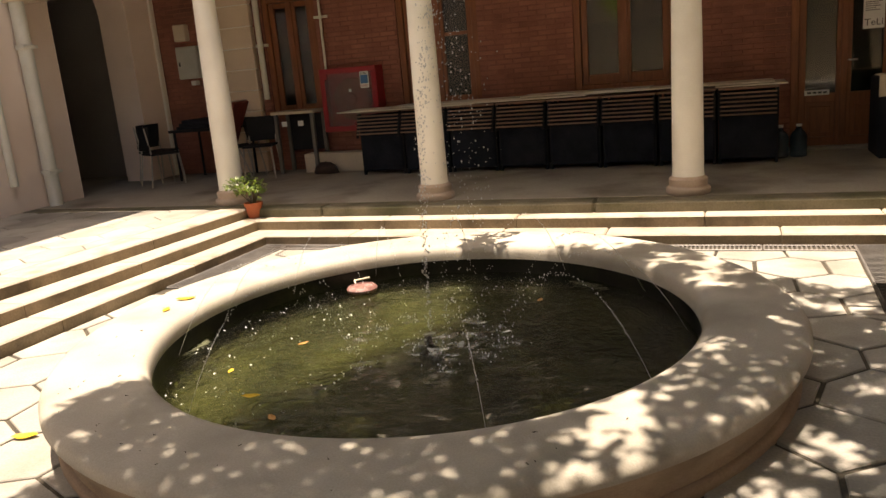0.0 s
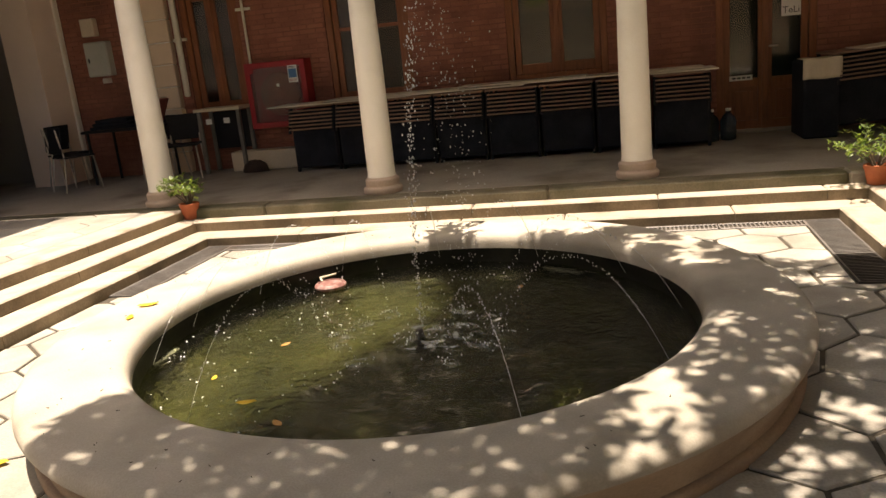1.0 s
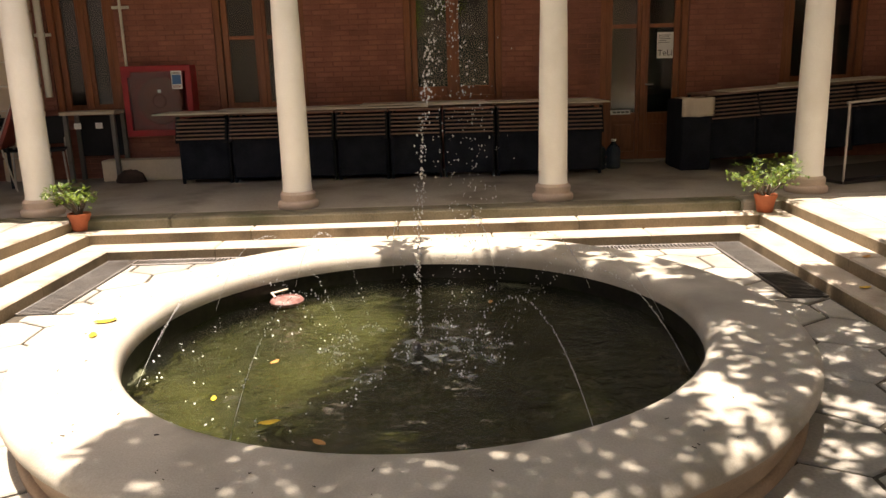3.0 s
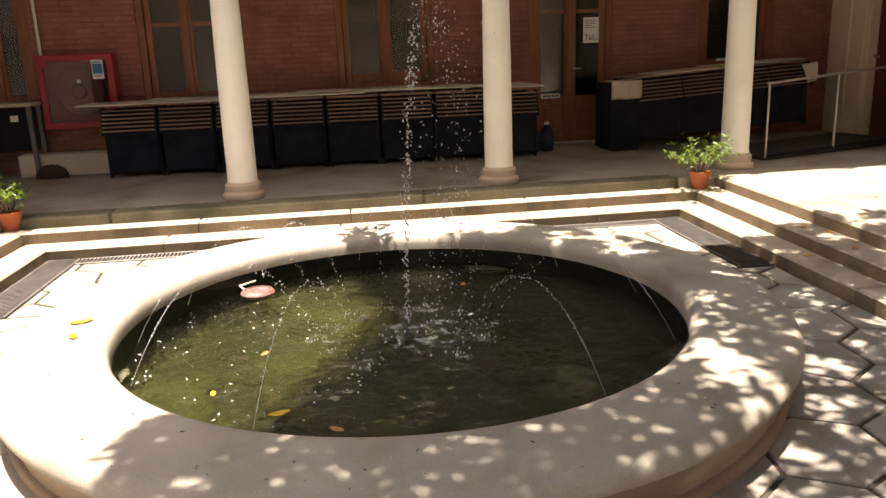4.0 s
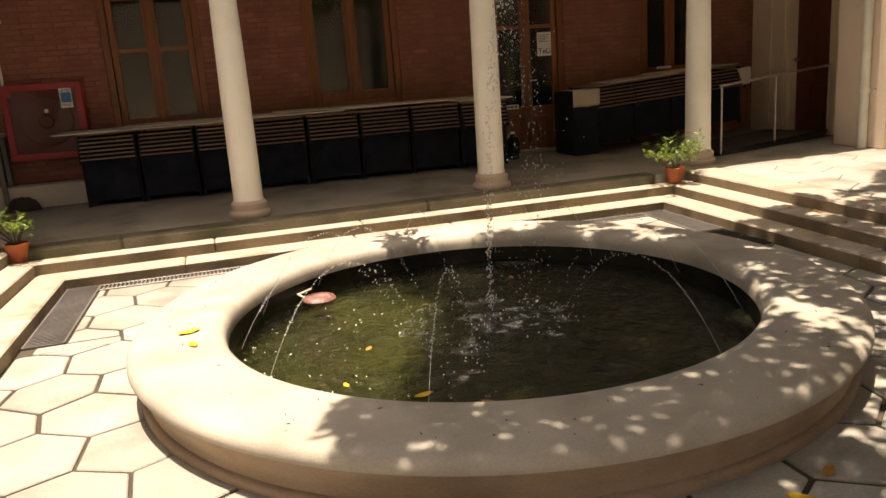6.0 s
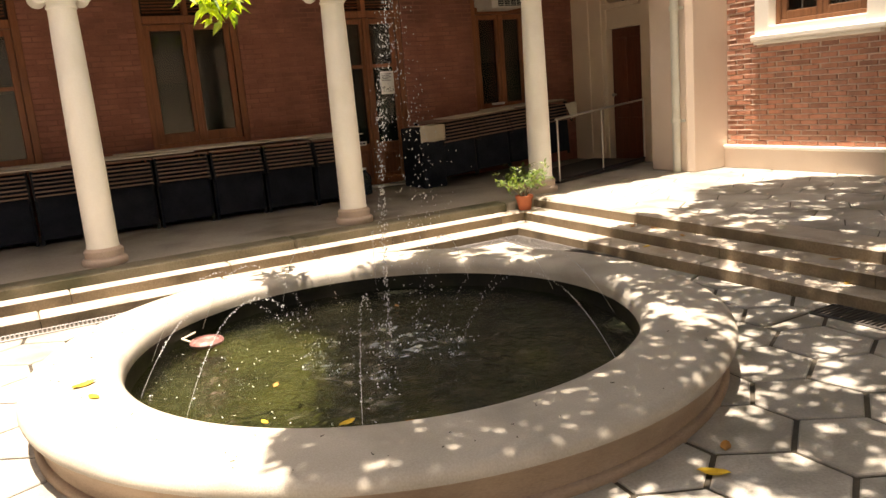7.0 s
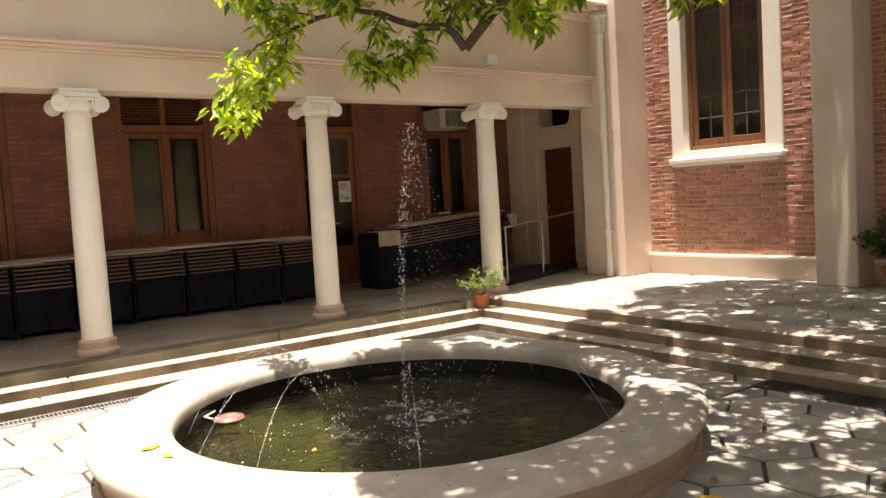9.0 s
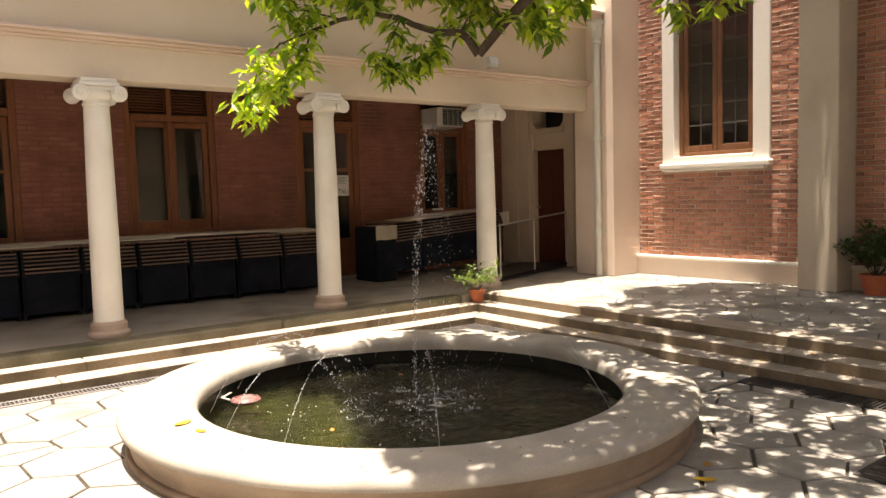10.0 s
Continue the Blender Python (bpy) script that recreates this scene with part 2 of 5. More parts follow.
FOAMSOFT = bpy.data.materials.new("bubbling_foam")
FOAMSOFT.use_nodes = True
_n, _k = FOAMSOFT.node_tree.nodes, FOAMSOFT.node_tree.links
_p = _n["Principled BSDF"]
_p.inputs["Base Color"].default_value, _p.inputs["Roughness"].default_value = (0.62, 0.68, 0.66, 1), 0.4
_geo = _n.new("ShaderNodeNewGeometry")
_w = _n.new("ShaderNodeTexNoise")
_w.inputs["Scale"].default_value, _w.inputs["Detail"].default_value, _w.inputs["Distortion"].default_value = 13.0, 9, 0.6
_k.new(_geo.outputs["Position"], _w.inputs["Vector"])
_r = _n.new("ShaderNodeMapRange")
_r.inputs[1].default_value, _r.inputs[2].default_value, _r.inputs[4].default_value = 0.46, 0.76, 0.7
_k.new(_w.outputs[0], _r.inputs[0])
_k.new(_r.outputs[0], _p.inputs["Alpha"])
FOAM = plain("foam", (0.75, 0.80, 0.80), 0.35, trans=0.3, ior=1.33)

WATER = bpy.data.materials.new("pool_water")
WATER.use_nodes = True
_n, _k = WATER.node_tree.nodes, WATER.node_tree.links
_p = _n["Principled BSDF"]
_p.inputs["Base Color"].default_value = (0.22, 0.27, 0.15, 1)
_p.inputs["Transmission Weight"].default_value, _p.inputs["IOR"].default_value, _p.inputs["Roughness"].default_value = 1.0, 1.33, 0.03
_geo = _n.new("ShaderNodeNewGeometry")
_w1 = _n.new("ShaderNodeTexNoise")
_w1.inputs["Scale"].default_value, _w1.inputs["Detail"].default_value, _w1.inputs["Distortion"].default_value = 8.0, 4, 2.0
_k.new(_geo.outputs["Position"], _w1.inputs["Vector"])
_b = _n.new("ShaderNodeBump")
_b.inputs["Strength"].default_value, _b.inputs["Distance"].default_value = 0.8, 0.065
_w2 = _n.new("ShaderNodeTexNoise")
_w2.inputs["Scale"].default_value, _w2.inputs["Detail"].default_value = 34.0, 2
_k.new(_geo.outputs["Position"], _w2.inputs["Vector"])
_sum = _n.new("ShaderNodeMath")
_sum.operation = "MULTIPLY_ADD"
_sum.inputs[1].default_value = 0.09
_k.new(_w2.outputs[0], _sum.inputs[0])
_k.new(_w1.outputs[0], _sum.inputs[2])
_k.new(_sum.outputs[0], _b.inputs["Height"])
_k.new(_b.outputs[0], _p.inputs["Normal"])

# ---- building helpers ----


class Shape:
    """Gathers vertices and faces of one mesh."""

    def __init__(self):
        self.v, self.f = [], []

    def add(self, verts, faces):
        o = len(self.v)
        self.v.extend(tuple(p) for p in verts)
        self.f.extend(tuple(i + o for i in q) for q in faces)
        return self

    def box(self, x0, x1, y0, y1, z0, z1, b=0.004, m=None):
        """A box with chamfered edges."""
        c, h = ((x0 + x1) / 2, (y0 + y1) / 2, (z0 + z1) / 2), ((x1 - x0) / 2, (y1 - y0) / 2, (z1 - z0) / 2)
        b = min(b, min(h) * 0.45)
        vs, idx = [], {}
        for sx in (-1, 1):
            for sy in (-1, 1):
                for sz in (-1, 1):
                    s = (sx, sy, sz)
                    for ax in range(3):
                        p = [c[i] + s[i] * (h[i] - (0 if i == ax else b)) for i in range(3)]
                        idx[(s, ax)] = len(vs)
                        vs.append(p)
        fs = []
        for ax in range(3):
            a1, a2 = [i for i in range(3) if i != ax]
            for sgn in (-1, 1):
                q = []
                for u, w in ((-1, -1), (1, -1), (1, 1), (-1, 1)):
                    s = [0, 0, 0]
                    s[ax], s[a1], s[a2] = sgn, u, w
                    q.append(idx[(tuple(s), ax)])
                fs.append(q if (sgn > 0) == (ax != 1) else q[::-1])
        for ax in range(3):
            a1, a2 = [i for i in range(3) if i != ax]
            for u in (-1, 1):
                for w in (-1, 1):
                    s0, s1 = [0, 0, 0], [0, 0, 0]
                    s0[ax], s1[ax] = -1, 1
                    s0[a1] = s1[a1] = u
                    s0[a2] = s1[a2] = w
                    s0, s1 = tuple(s0), tuple(s1)
                    q = [idx[(s0, a1)], idx[(s1, a1)], idx[(s1, a2)], idx[(s0, a2)]]
                    fs.append(q if (u * w > 0) != (ax == 1) else q[::-1])
        for sx in (-1, 1):
            for sy in (-1, 1):
                for sz in (-1, 1):
                    s = (sx, sy, sz)
                    q = [idx[(s, 0)], idx[(s, 1)], idx[(s, 2)]]
                    fs.append(q if sx * sy * sz > 0 else q[::-1])
        if m is not None:
            vs = [m @ Vector(p) for p in vs]
        return self.add(vs, fs)

    def lathe(self, prof, cx=0, cy=0, cz=0, n=32, cap=True, m=None):
        """Turns a profile of (radius, height) round the z axis."""
        vs, fs = [], []
        for r, z in prof:
            for i in range(n):
                a = 2 * math.pi * i / n
                vs.append((cx + r * math.cos(a), cy + r * math.sin(a), cz + z))
        for j in range(len(prof) - 1):
            for i in range(n):
                i2 = (i + 1) % n
                fs.append((j * n + i, j * n + i2, (j + 1) * n + i2, (j + 1) * n + i))
        if cap:
            fs.append(tuple(range(n))[::-1])
            fs.append(tuple(range((len(prof) - 1) * n, len(prof) * n)))
        if m is not None:
            vs = [m @ Vector(p) for p in vs]
        return self.add(vs, fs)

    def tube(self, pts, r0, r1=None, n=8):
        """A tapered round bar along a line of points."""
        r1 = r0 if r1 is None else r1
        pts = [Vector(p) for p in pts]
        vs, fs = [], []
        for j, p in enumerate(pts):
            d = (pts[min(j + 1, len(pts) - 1)] - pts[max(j - 1, 0)]).normalized()
            a = d.cross(Vector((0.31, 0.2, 1)) if abs(d.z) < 0.9 else Vector((1, 0.1, 0))).normalized()
            b = d.cross(a)
            r = r0 + (r1 - r0) * j / (len(pts) - 1)
            for i in range(n):
                t = 2 * math.pi * i / n
                vs.append(p + r * (math.cos(t) * a + math.sin(t) * b))
        for j in range(len(pts) - 1):
            for i in range(n):
                i2 = (i + 1) % n
                fs.append((j * n + i, (j + 1) * n + i, (j + 1) * n + i2, j * n + i2))
        fs.append(tuple(range(n)))
        fs.append(tuple(range((len(pts) - 1) * n, len(pts) * n))[::-1])
        return self.add(vs, fs)

    def prism(self, poly, z0, z1, b=0.0):
        """An upright prism on a counter-clockwise outline; b rounds its upper edge."""
        n = len(poly)
        cx, cy = sum(p[0] for p in poly) / n, sum(p[1] for p in poly) / n
        rings = [(poly, z0), (poly, z1 - b)]
        if b:
            inner = []
            for i in range(n):
                p0, p1, p2 = (Vector(poly[(i + d) % n][:2]) for d in (-1, 0, 1))
                e1, e2 = (p1 - p0).normalized(), (p2 - p1).normalized()
                n1, n2 = Vector((-e1.y, e1.x)), Vector((-e2.y, e2.x))
                k = n1 + n2
                k = k / max(k.dot(n1), 0.3)
                inner.append((p1.x + k.x * b, p1.y + k.y * b))
            rings.append((inner, z1))
        vs = [(p[0], p[1], z) for ring, z in rings for p in ring]
        fs = [tuple(range(n))[::-1], tuple(range((len(rings) - 1) * n, len(rings) * n))]
        for j in range(len(rings) - 1):
            for i in range(n):
                i2 = (i + 1) % n
                fs.append((j * n + i, j * n + i2, (j + 1) * n + i2, (j + 1) * n + i))
        return self.add(vs, fs)

    def mesh(self, name, material, smooth=0):
        me = bpy.data.meshes.new(name)
        me.from_pydata(self.v, [], self.f)
        me.materials.append(material)
        if smooth:
            me.shade_smooth()
            me.set_sharp_from_angle(angle=radians(smooth))
        me.update()
        return me


def part(name, shape, material, parent=None, label="", smooth=0):
    ob = new(name, shape.mesh(name, material, smooth))
    if parent is not None:
        ob.parent = parent
        ob.matrix_parent_inverse = parent.matrix_basis.inverted()
    return tagged(ob, label) if label else ob


def thing(name, label, category, group="", at=(0, 0, 0)):
    ob = new(name)
    ob.empty_display_size = 0.1
    ob.location = at
    return tagged(ob, label, category, group)


def setting(ob, label, category="structure"):
    return tagged(ob, label, category, "", "structure")


def hold(name, label, category, at=(0, 0, 0)):
    ob = new(name)
    ob.location = at
    return tagged(ob, label, category, "", "structure")

# ---- plan ----
FX, FY = -1.665, 4.075                       # middle of the fountain
Z1, Z2, Z3 = 0.09, 0.19, 0.29              # levels of the three steps; the last is the terrace
YB = (6.64, 6.91, 7.08)                    # fronts of the back run of steps
COLS = (-5.34, -2.87, -0.40, 2.07)         # columns, all at y = 7.46
YC = 7.46
WALLY = 10.08                              # face of the gallery's back wall
EASTX = 4.74                               # face of the brick wall
WESTX = -8.2
SOUTHY = -5.0


def xl(i, y):
    return (-4.42, -4.69, -4.92)[i] - (0.02, 0.045, 0.07)[i] * (6.7 - y)


def xr(i, y):
    return (1.12, 1.39, 1.65)[i] - (0.02, 0.04, 0.045)[i] * (6.7 - y)


def clip(poly, a, b):
    """Keeps what lies left of the line from a to b."""
    out = []
    side = [(b[0] - a[0]) * (p[1] - a[1]) - (b[1] - a[1]) * (p[0] - a[0]) for p in poly]
    for i, p in enumerate(poly):
        q, s, t = poly[(i + 1) % len(poly)], side[i], side[(i + 1) % len(poly)]
        if s >= 0:
            out.append(p)
        if s * t < 0:
            u = s / (s - t)
            out.append((p[0] + u * (q[0] - p[0]), p[1] + u * (q[1] - p[1])))
    return out


def clip_to(poly, region):
    for i in range(len(region)):
        poly = clip(poly, region[i], region[(i + 1) % len(region)])
        if len(poly) < 3:
            return []
    return poly


def area(poly):
    return 0.5 * sum(p[0] * q[1] - q[0] * p[1] for p, q in zip(poly, poly[1:] + poly[:1]))


# ---- large structure ----
g = Shape()
rings = (1.75, 2.6, 9.0, 60.0, 900.0)
for j, r in enumerate(rings):
    for i in range(64):
        a = 2 * math.pi * i / 64
        g.v.append((FX + r * math.cos(a), FY + r * math.sin(a), -0.013))
for j in range(len(rings) - 1):
    for i in range(64):
        g.f.append((j * 64 + i, (j + 1) * 64 + i, (j + 1) * 64 + (i + 1) % 64, j * 64 + (i + 1) % 64))
setting(part("ground", g, JOINT), "dark sandy mortar bed under the courtyard paving", "ground")

steps = hold("steps", "three low worn cream stone steps round the sunken court", "steps")


def darken_sides(ob):
    """The upright faces of a step stone turn darker brown: stains, and shade put into the colour."""
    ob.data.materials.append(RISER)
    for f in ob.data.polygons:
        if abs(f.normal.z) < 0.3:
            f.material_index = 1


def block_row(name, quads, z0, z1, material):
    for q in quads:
        darken_sides(part(name, Shape().prism(q, z0, z1, 0.012), material, steps, smooth=40))


for i, (za, zb) in enumerate(((-0.03, Z1), (0.0, Z2))):
    y0 = YB[i]
    y1 = YB[i + 1] + 0.06
    xa, xb = xl(i, y0), xr(i, y0)
    cuts = [xa - 0.30] + [xa + (xb - xa) * f for f in ((0.17, 0.44, 0.61, 0.86), (0.24, 0.46, 0.73, 0.95))[i]] + [xb + 0.30]
    quads = []
    for a, b in zip(cuts, cuts[1:]):
        quads.append([(a + 0.003, y0), (b - 0.003, y0), (b - 0.003, y1), (a + 0.003, y1)])
    block_row("step_block", quads, za, zb, STEP)
    ys = [y0 - 0.001, 5.55 - 0.3 * i, 4.1, 2.6 + 0.2 * i, 1.1, -0.4, -2.0, SOUTHY]
    lq, rq = [], []
    for a, b in zip(ys, ys[1:]):
        b += 0.005
        lq.append([(xl(i + 1, b) - 0.05, b), (xl(i, b), b), (xl(i, a), a), (xl(i + 1, a) - 0.05, a)])
        rq.append([(xr(i, b), b), (xr(i + 1, b) + 0.05, b), (xr(i + 1, a) + 0.05, a), (xr(i, a), a)])
    block_row("step_block", lq + rq, za, zb, STEP)

# terraces: slab, edging stones
terrace_l = hold("terrace_west", "cream flagstone terrace beside the court, half in shade", "terrace")
terrace_r = hold("terrace_east", "cream flagstone terrace beside the brick wall, dappled with leaf shade", "terrace")
for root, xa, sgn in ((terrace_l, xl, -1), (terrace_r, xr, 1)):
    far = WESTX if sgn < 0 else EASTX + 0.1
    ye = YB[2]
    q = [(xa(2, SOUTHY) + sgn * 0.3, SOUTHY), (far, SOUTHY), (far, ye), (xa(2, ye) + sgn * 0.3, ye)]
    part("bed", Shape().prism(q if sgn > 0 else q[::-1], -0.03, Z3 - 0.011), JOINT, root)
    ys = [ye, 5.7, 4.4, 2.9, 1.5, 0.0, -1.6, -3.3, SOUTHY]
    for a, b in zip(ys, ys[1:]):
        b += 0.005
        q = [(xa(2, b), b), (xa(2, b) + sgn * 0.36, b), (xa(2, a) + sgn * 0.36, a), (xa(2, a), a)]
        darken_sides(part("edging_stone", Shape().prism(q if sgn > 0 else q[::-1], 0.0, Z3, 0.014), STEP, root, smooth=40))

gallery = hold("floor", "worn grey concrete gallery floor with a mossy front edge", "floor")
part("slab", Shape().box(WESTX - 8.1, 5.0, YB[2] + 0.24, WALLY + 0.3, -0.03, Z3, 0.0), CONCRETE, gallery)
for a, b in ((WESTX, -6.3), (-6.3, -4.0), (-4.0, -1.2), (-1.2, 1.3), (1.3, 1.72), (1.72, 5.0)):
    part("edge", Shape().box(a + 0.002, b - 0.002, YB[2], YB[2] + 0.24, 0.0, Z3, 0.02), LIP if b < 1.71 else CONCRETE, gallery, smooth=40)

# back wall with its openings
OPEN = [(-6.32, -5.47, 1.05, 3.2), (-4.25, -3.12, 1.02, 3.2), (-1.88, -0.65, 1.15, 3.2), (0.60, 1.71, Z3, 3.2), (2.90, 3.96, 1.15, 3.2)]
wall_n = hold("wall_north", "dark red brick gallery wall in deep shade", "wall")


def wall_pieces(x0, x1, y0, y1, z0, z1, openings, material, root, name="core"):
    x = x0
    for a, b, c, d in sorted(openings):
        part(name, Shape().box(x, a, y0, y1, z0, z1, 0.0), material, root)
        if c > z0 + 0.01:
            part(name, Shape().box(a, b, y0, y1, z0, c, 0.0), material, root)
        if d < z1 - 0.01:
            part(name, Shape().box(a, b, y0, y1, d, z1, 0.0), material, root)
        x = b
    part(name, Shape().box(x, x1, y0, y1, z0, z1, 0.0), material, root)


wall_pieces(WESTX - 0.1, 5.3, WALLY + 0.012, WALLY + 0.36, 0.0, 7.0, OPEN, SHADEMORTAR, wall_n)
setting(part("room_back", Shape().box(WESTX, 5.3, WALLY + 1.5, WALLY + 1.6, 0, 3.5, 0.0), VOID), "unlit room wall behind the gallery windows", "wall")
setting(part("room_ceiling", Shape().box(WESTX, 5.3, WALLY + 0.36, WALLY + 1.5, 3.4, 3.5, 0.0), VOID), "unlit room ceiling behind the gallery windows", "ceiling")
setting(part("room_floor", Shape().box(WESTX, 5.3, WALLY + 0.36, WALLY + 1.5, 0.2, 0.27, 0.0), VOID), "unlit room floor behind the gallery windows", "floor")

# gallery front: beam, frieze moulding, parapet, cornice, ceiling
front = hold("gallery_front", "cream plaster beam and parapet over the ivory columns", "beam")
part("beam", Shape().box(WESTX, 4.16, 7.44, 7.80, 2.777, 3.115, 0.006), PLASTER, front)
mould = Shape()
for z0, z1, y in ((3.115, 3.145, 7.415), (3.145, 3.18, 7.385), (3.18, 3.21, 7.35)):
    mould.box(WESTX, 4.16, y, 7.80, z0, z1, 0.008)
part("string_course", mould, PINK, front)
part("parapet", Shape().box(WESTX, 4.16, 7.445, 7.80, 3.21, 4.0, 0.004), PLASTER, front)
corn = Shape()
for z0, z1, y in ((4.0, 4.05, 7.36), (4.05, 4.09, 7.27), (4.09, 4.15, 7.13), (4.15, 4.19, 7.075)):
    corn.box(WESTX, 4.155, y, 7.80, z0, z1, 0.008)
part("cornice", corn, PINK, front)
setting(part("ceiling", Shape().box(WESTX, 5.4, 7.80, WALLY + 0.01, 3.30, 3.45, 0.0), WHITE), "plain plaster gallery ceiling in shade", "ceiling")

# west wing: plaster wall with an arch, eave above
wall_w = hold("wall_west", "pinkish plaster wall with a tall dark arched passage", "wall")
AY0, AY1, ASP = 8.12, 9.49, 2.70
seg = 20
arch_r = (AY1 - AY0) / 2


def slab_x(poly, x0, x1):
    """A slab on the outline poly of (y, z), from x0 to x1."""
    s = Shape()
    n = len(poly)
    s.v = [(x0, y, z) for y, z in poly] + [(x1, y, z) for y, z in poly]
    s.f = [tuple(range(n))[::-1], tuple(range(n, 2 * n))] + [(i, (i + 1) % n, n + (i + 1) % n, n + i) for i in range(n)]
    return s


part("wall_panel", Shape().box(WESTX - 0.5, WESTX, SOUTHY, AY0, 0.0, 7.0, 0.004), LITPINK, wall_w)
part("wall_panel", Shape().box(WESTX - 0.5, WESTX, AY1, WALLY + 0.02, 0.0, 7.0, 0.004), LITPINK, wall_w)
top = [(AY0, 7.0), (AY0, ASP)] + [((AY0 + AY1) / 2 - arch_r * math.cos(math.pi * i / seg), ASP + arch_r * math.sin(math.pi * i / seg)) for i in range(1, seg)] + [(AY1, ASP), (AY1, 7.0)]
arch = Shape()
for i in range(1, len(top) - 2):
    a, b = top[i], top[i + 1]
    q = slab_x([a, b, (b[0], 7.0), (a[0], 7.0)], WESTX - 0.5, WESTX)
    arch.add(q.v, q.f)
part("arch", arch, LITPINK, wall_w)
tri = Shape()
for y in (9.98, ):
    tri.box(WESTX - 0.02, WESTX + 0.035, y, y + 0.09, Z3, 3.3, 0.01)
part("corner_bead", tri, WHITE, wall_w)
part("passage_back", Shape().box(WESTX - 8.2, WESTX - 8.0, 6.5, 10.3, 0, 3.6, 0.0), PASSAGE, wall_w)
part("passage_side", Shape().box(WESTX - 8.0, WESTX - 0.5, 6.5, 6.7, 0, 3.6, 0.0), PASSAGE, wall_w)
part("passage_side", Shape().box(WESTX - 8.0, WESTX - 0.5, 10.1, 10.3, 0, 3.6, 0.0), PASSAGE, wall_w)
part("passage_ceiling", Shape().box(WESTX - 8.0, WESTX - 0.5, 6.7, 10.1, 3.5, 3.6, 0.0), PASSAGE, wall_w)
# Added above the view to cast the shade line on the west terrace.
setting(part("west_eave", Shape().box(WESTX, -6.82, SOUTHY, 7.06, 6.8, 7.0, 0.02), LITPINK), "deep plaster eave that shades the terrace", "eave")

# east wing: brick wall, plinth, piers
wall_e = hold("wall_east", "sunlit orange red brick wall between plaster piers", "wall")
WY0, WY1, WZ0, WZ1 = 5.08, 6.30, 2.02, 4.62      # the window's opening
part("core", Shape().box(EASTX + 0.012, EASTX + 0.5, 7.0, 7.7, 0, 7.0, 0.0), MORTAR, wall_e)
part("core", Shape().box(EASTX + 0.012, EASTX + 0.5, WY1 + 0.012, 7.0, 0, 7.0, 0.0), MORTAR, wall_e)
part("core", Shape().box(EASTX + 0.012, EASTX + 0.5, SOUTHY, WY0 - 0.012, 0, 7.0, 0.0), MORTAR, wall_e)
part("core", Shape().box(EASTX + 0.012, EASTX + 0.5, WY0 - 0.012, WY1 + 0.012, 0, WZ0 - 0.012, 0.0), MORTAR, wall_e)
part("core", Shape().box(EASTX + 0.012, EASTX + 0.5, WY0 - 0.012, WY1 + 0.012, WZ1 + 0.012, 7.0, 0.0), MORTAR, wall_e)
for ya, yb in ((4.25, 6.95), (SOUTHY, 3.79)):
    plinth = Shape()
    plinth.box(EASTX - 0.05, EASTX + 0.05, ya, yb, Z3, 0.54, 0.004)
    part("plinth", plinth, PINK, wall_e)
    # White top: the sunlight on the ledge is put into its colour.
    part("plinth_cap", Shape().box(EASTX - 0.075, EASTX + 0.05, ya, yb, 0.54, 0.585, 0.010), WHITE, wall_e)
pier = Shape()
pier.box(4.14, 4.80, 6.95, 7.70, Z3, 7.0, 0.01)
part("corner_pier", pier, PINK, wall_e)
pier = Shape()
pier.box(4.30, 4.80, 3.78, 4.26, Z3, 7.0, 0.012)
part("pier", pier, GREYPL, wall_e)

# far end of the gallery, with the surround of the red door
end = hold("wall_gallery_end", "cream plaster door surround at the gallery's shaded end", "wall")
EX = 4.87
DY0, DY1, DZ1 = 8.55, 9.28, 2.29
part("brick_strip", Shape().box(EX + 0.01, EX + 0.3, 7.70, 8.33, 0, 3.4, 0.0), SHADEBRICK, end)
part("jamb", Shape().box(EX - 0.07, EX + 0.3, 8.33, DY0, Z3, 3.3, 0.01), SURROUND, end)
part("jamb", Shape().box(EX - 0.07, EX + 0.3, DY1, 10.10, Z3, 3.3, 0.01), SURROUND, end)
lint = Shape()
lint.box(EX - 0.05, EX + 0.3, DY0, DY1, DZ1, 2.58, 0.008)
lint.box(EX - 0.11, EX + 0.3, DY0 - 0.03, DY1 + 0.03, 2.58, 2.66, 0.01)
part("lintel", lint, SURROUND, end)
# Black sheet: the opening's darkness is put into its colour.
part("fanlight_back", Shape().box(EX + 0.28, EX + 0.3, DY0, DY1, 2.66, 3.3, 0.0), DARKCLOTHFILL, end)
for y0, s in ((DY0, 1), (DY1, -1)):
    curve = [(y0 + s * 0.15 * (1 - math.sin(a * math.pi / 16)), 2.66 + 0.15 * (1 - math.cos(a * math.pi / 16))) for a in range(9)]
    part("scroll_bracket", slab_x([(y0, 2.66)] + curve, EX - 0.06, EX + 0.2), SURROUND, end)
panel = Shape()
for ya, yb in ((9.36, 9.48), (9.66, 9.90)):
    panel.box(EX - 0.095, EX - 0.07, ya, yb, Z3 + 0.1, 3.1, 0.008)
part("pilaster", panel, SURROUND, end)

# Added behind the camera, out of view, to close the court against the sky.
wall_s = setting(part("wall_south", Shape().box(WESTX - 0.5, 5.3, SOUTHY - 0.4, SOUTHY, 0, 4.6, 0.0), PLASTER), "plain cream plaster courtyard wall", "wall")


# ---- windows and doors ----
GLASS = plain("window_glass", (0.80, 0.84, 0.82), 0.03, trans=1.0, ior=1.45)


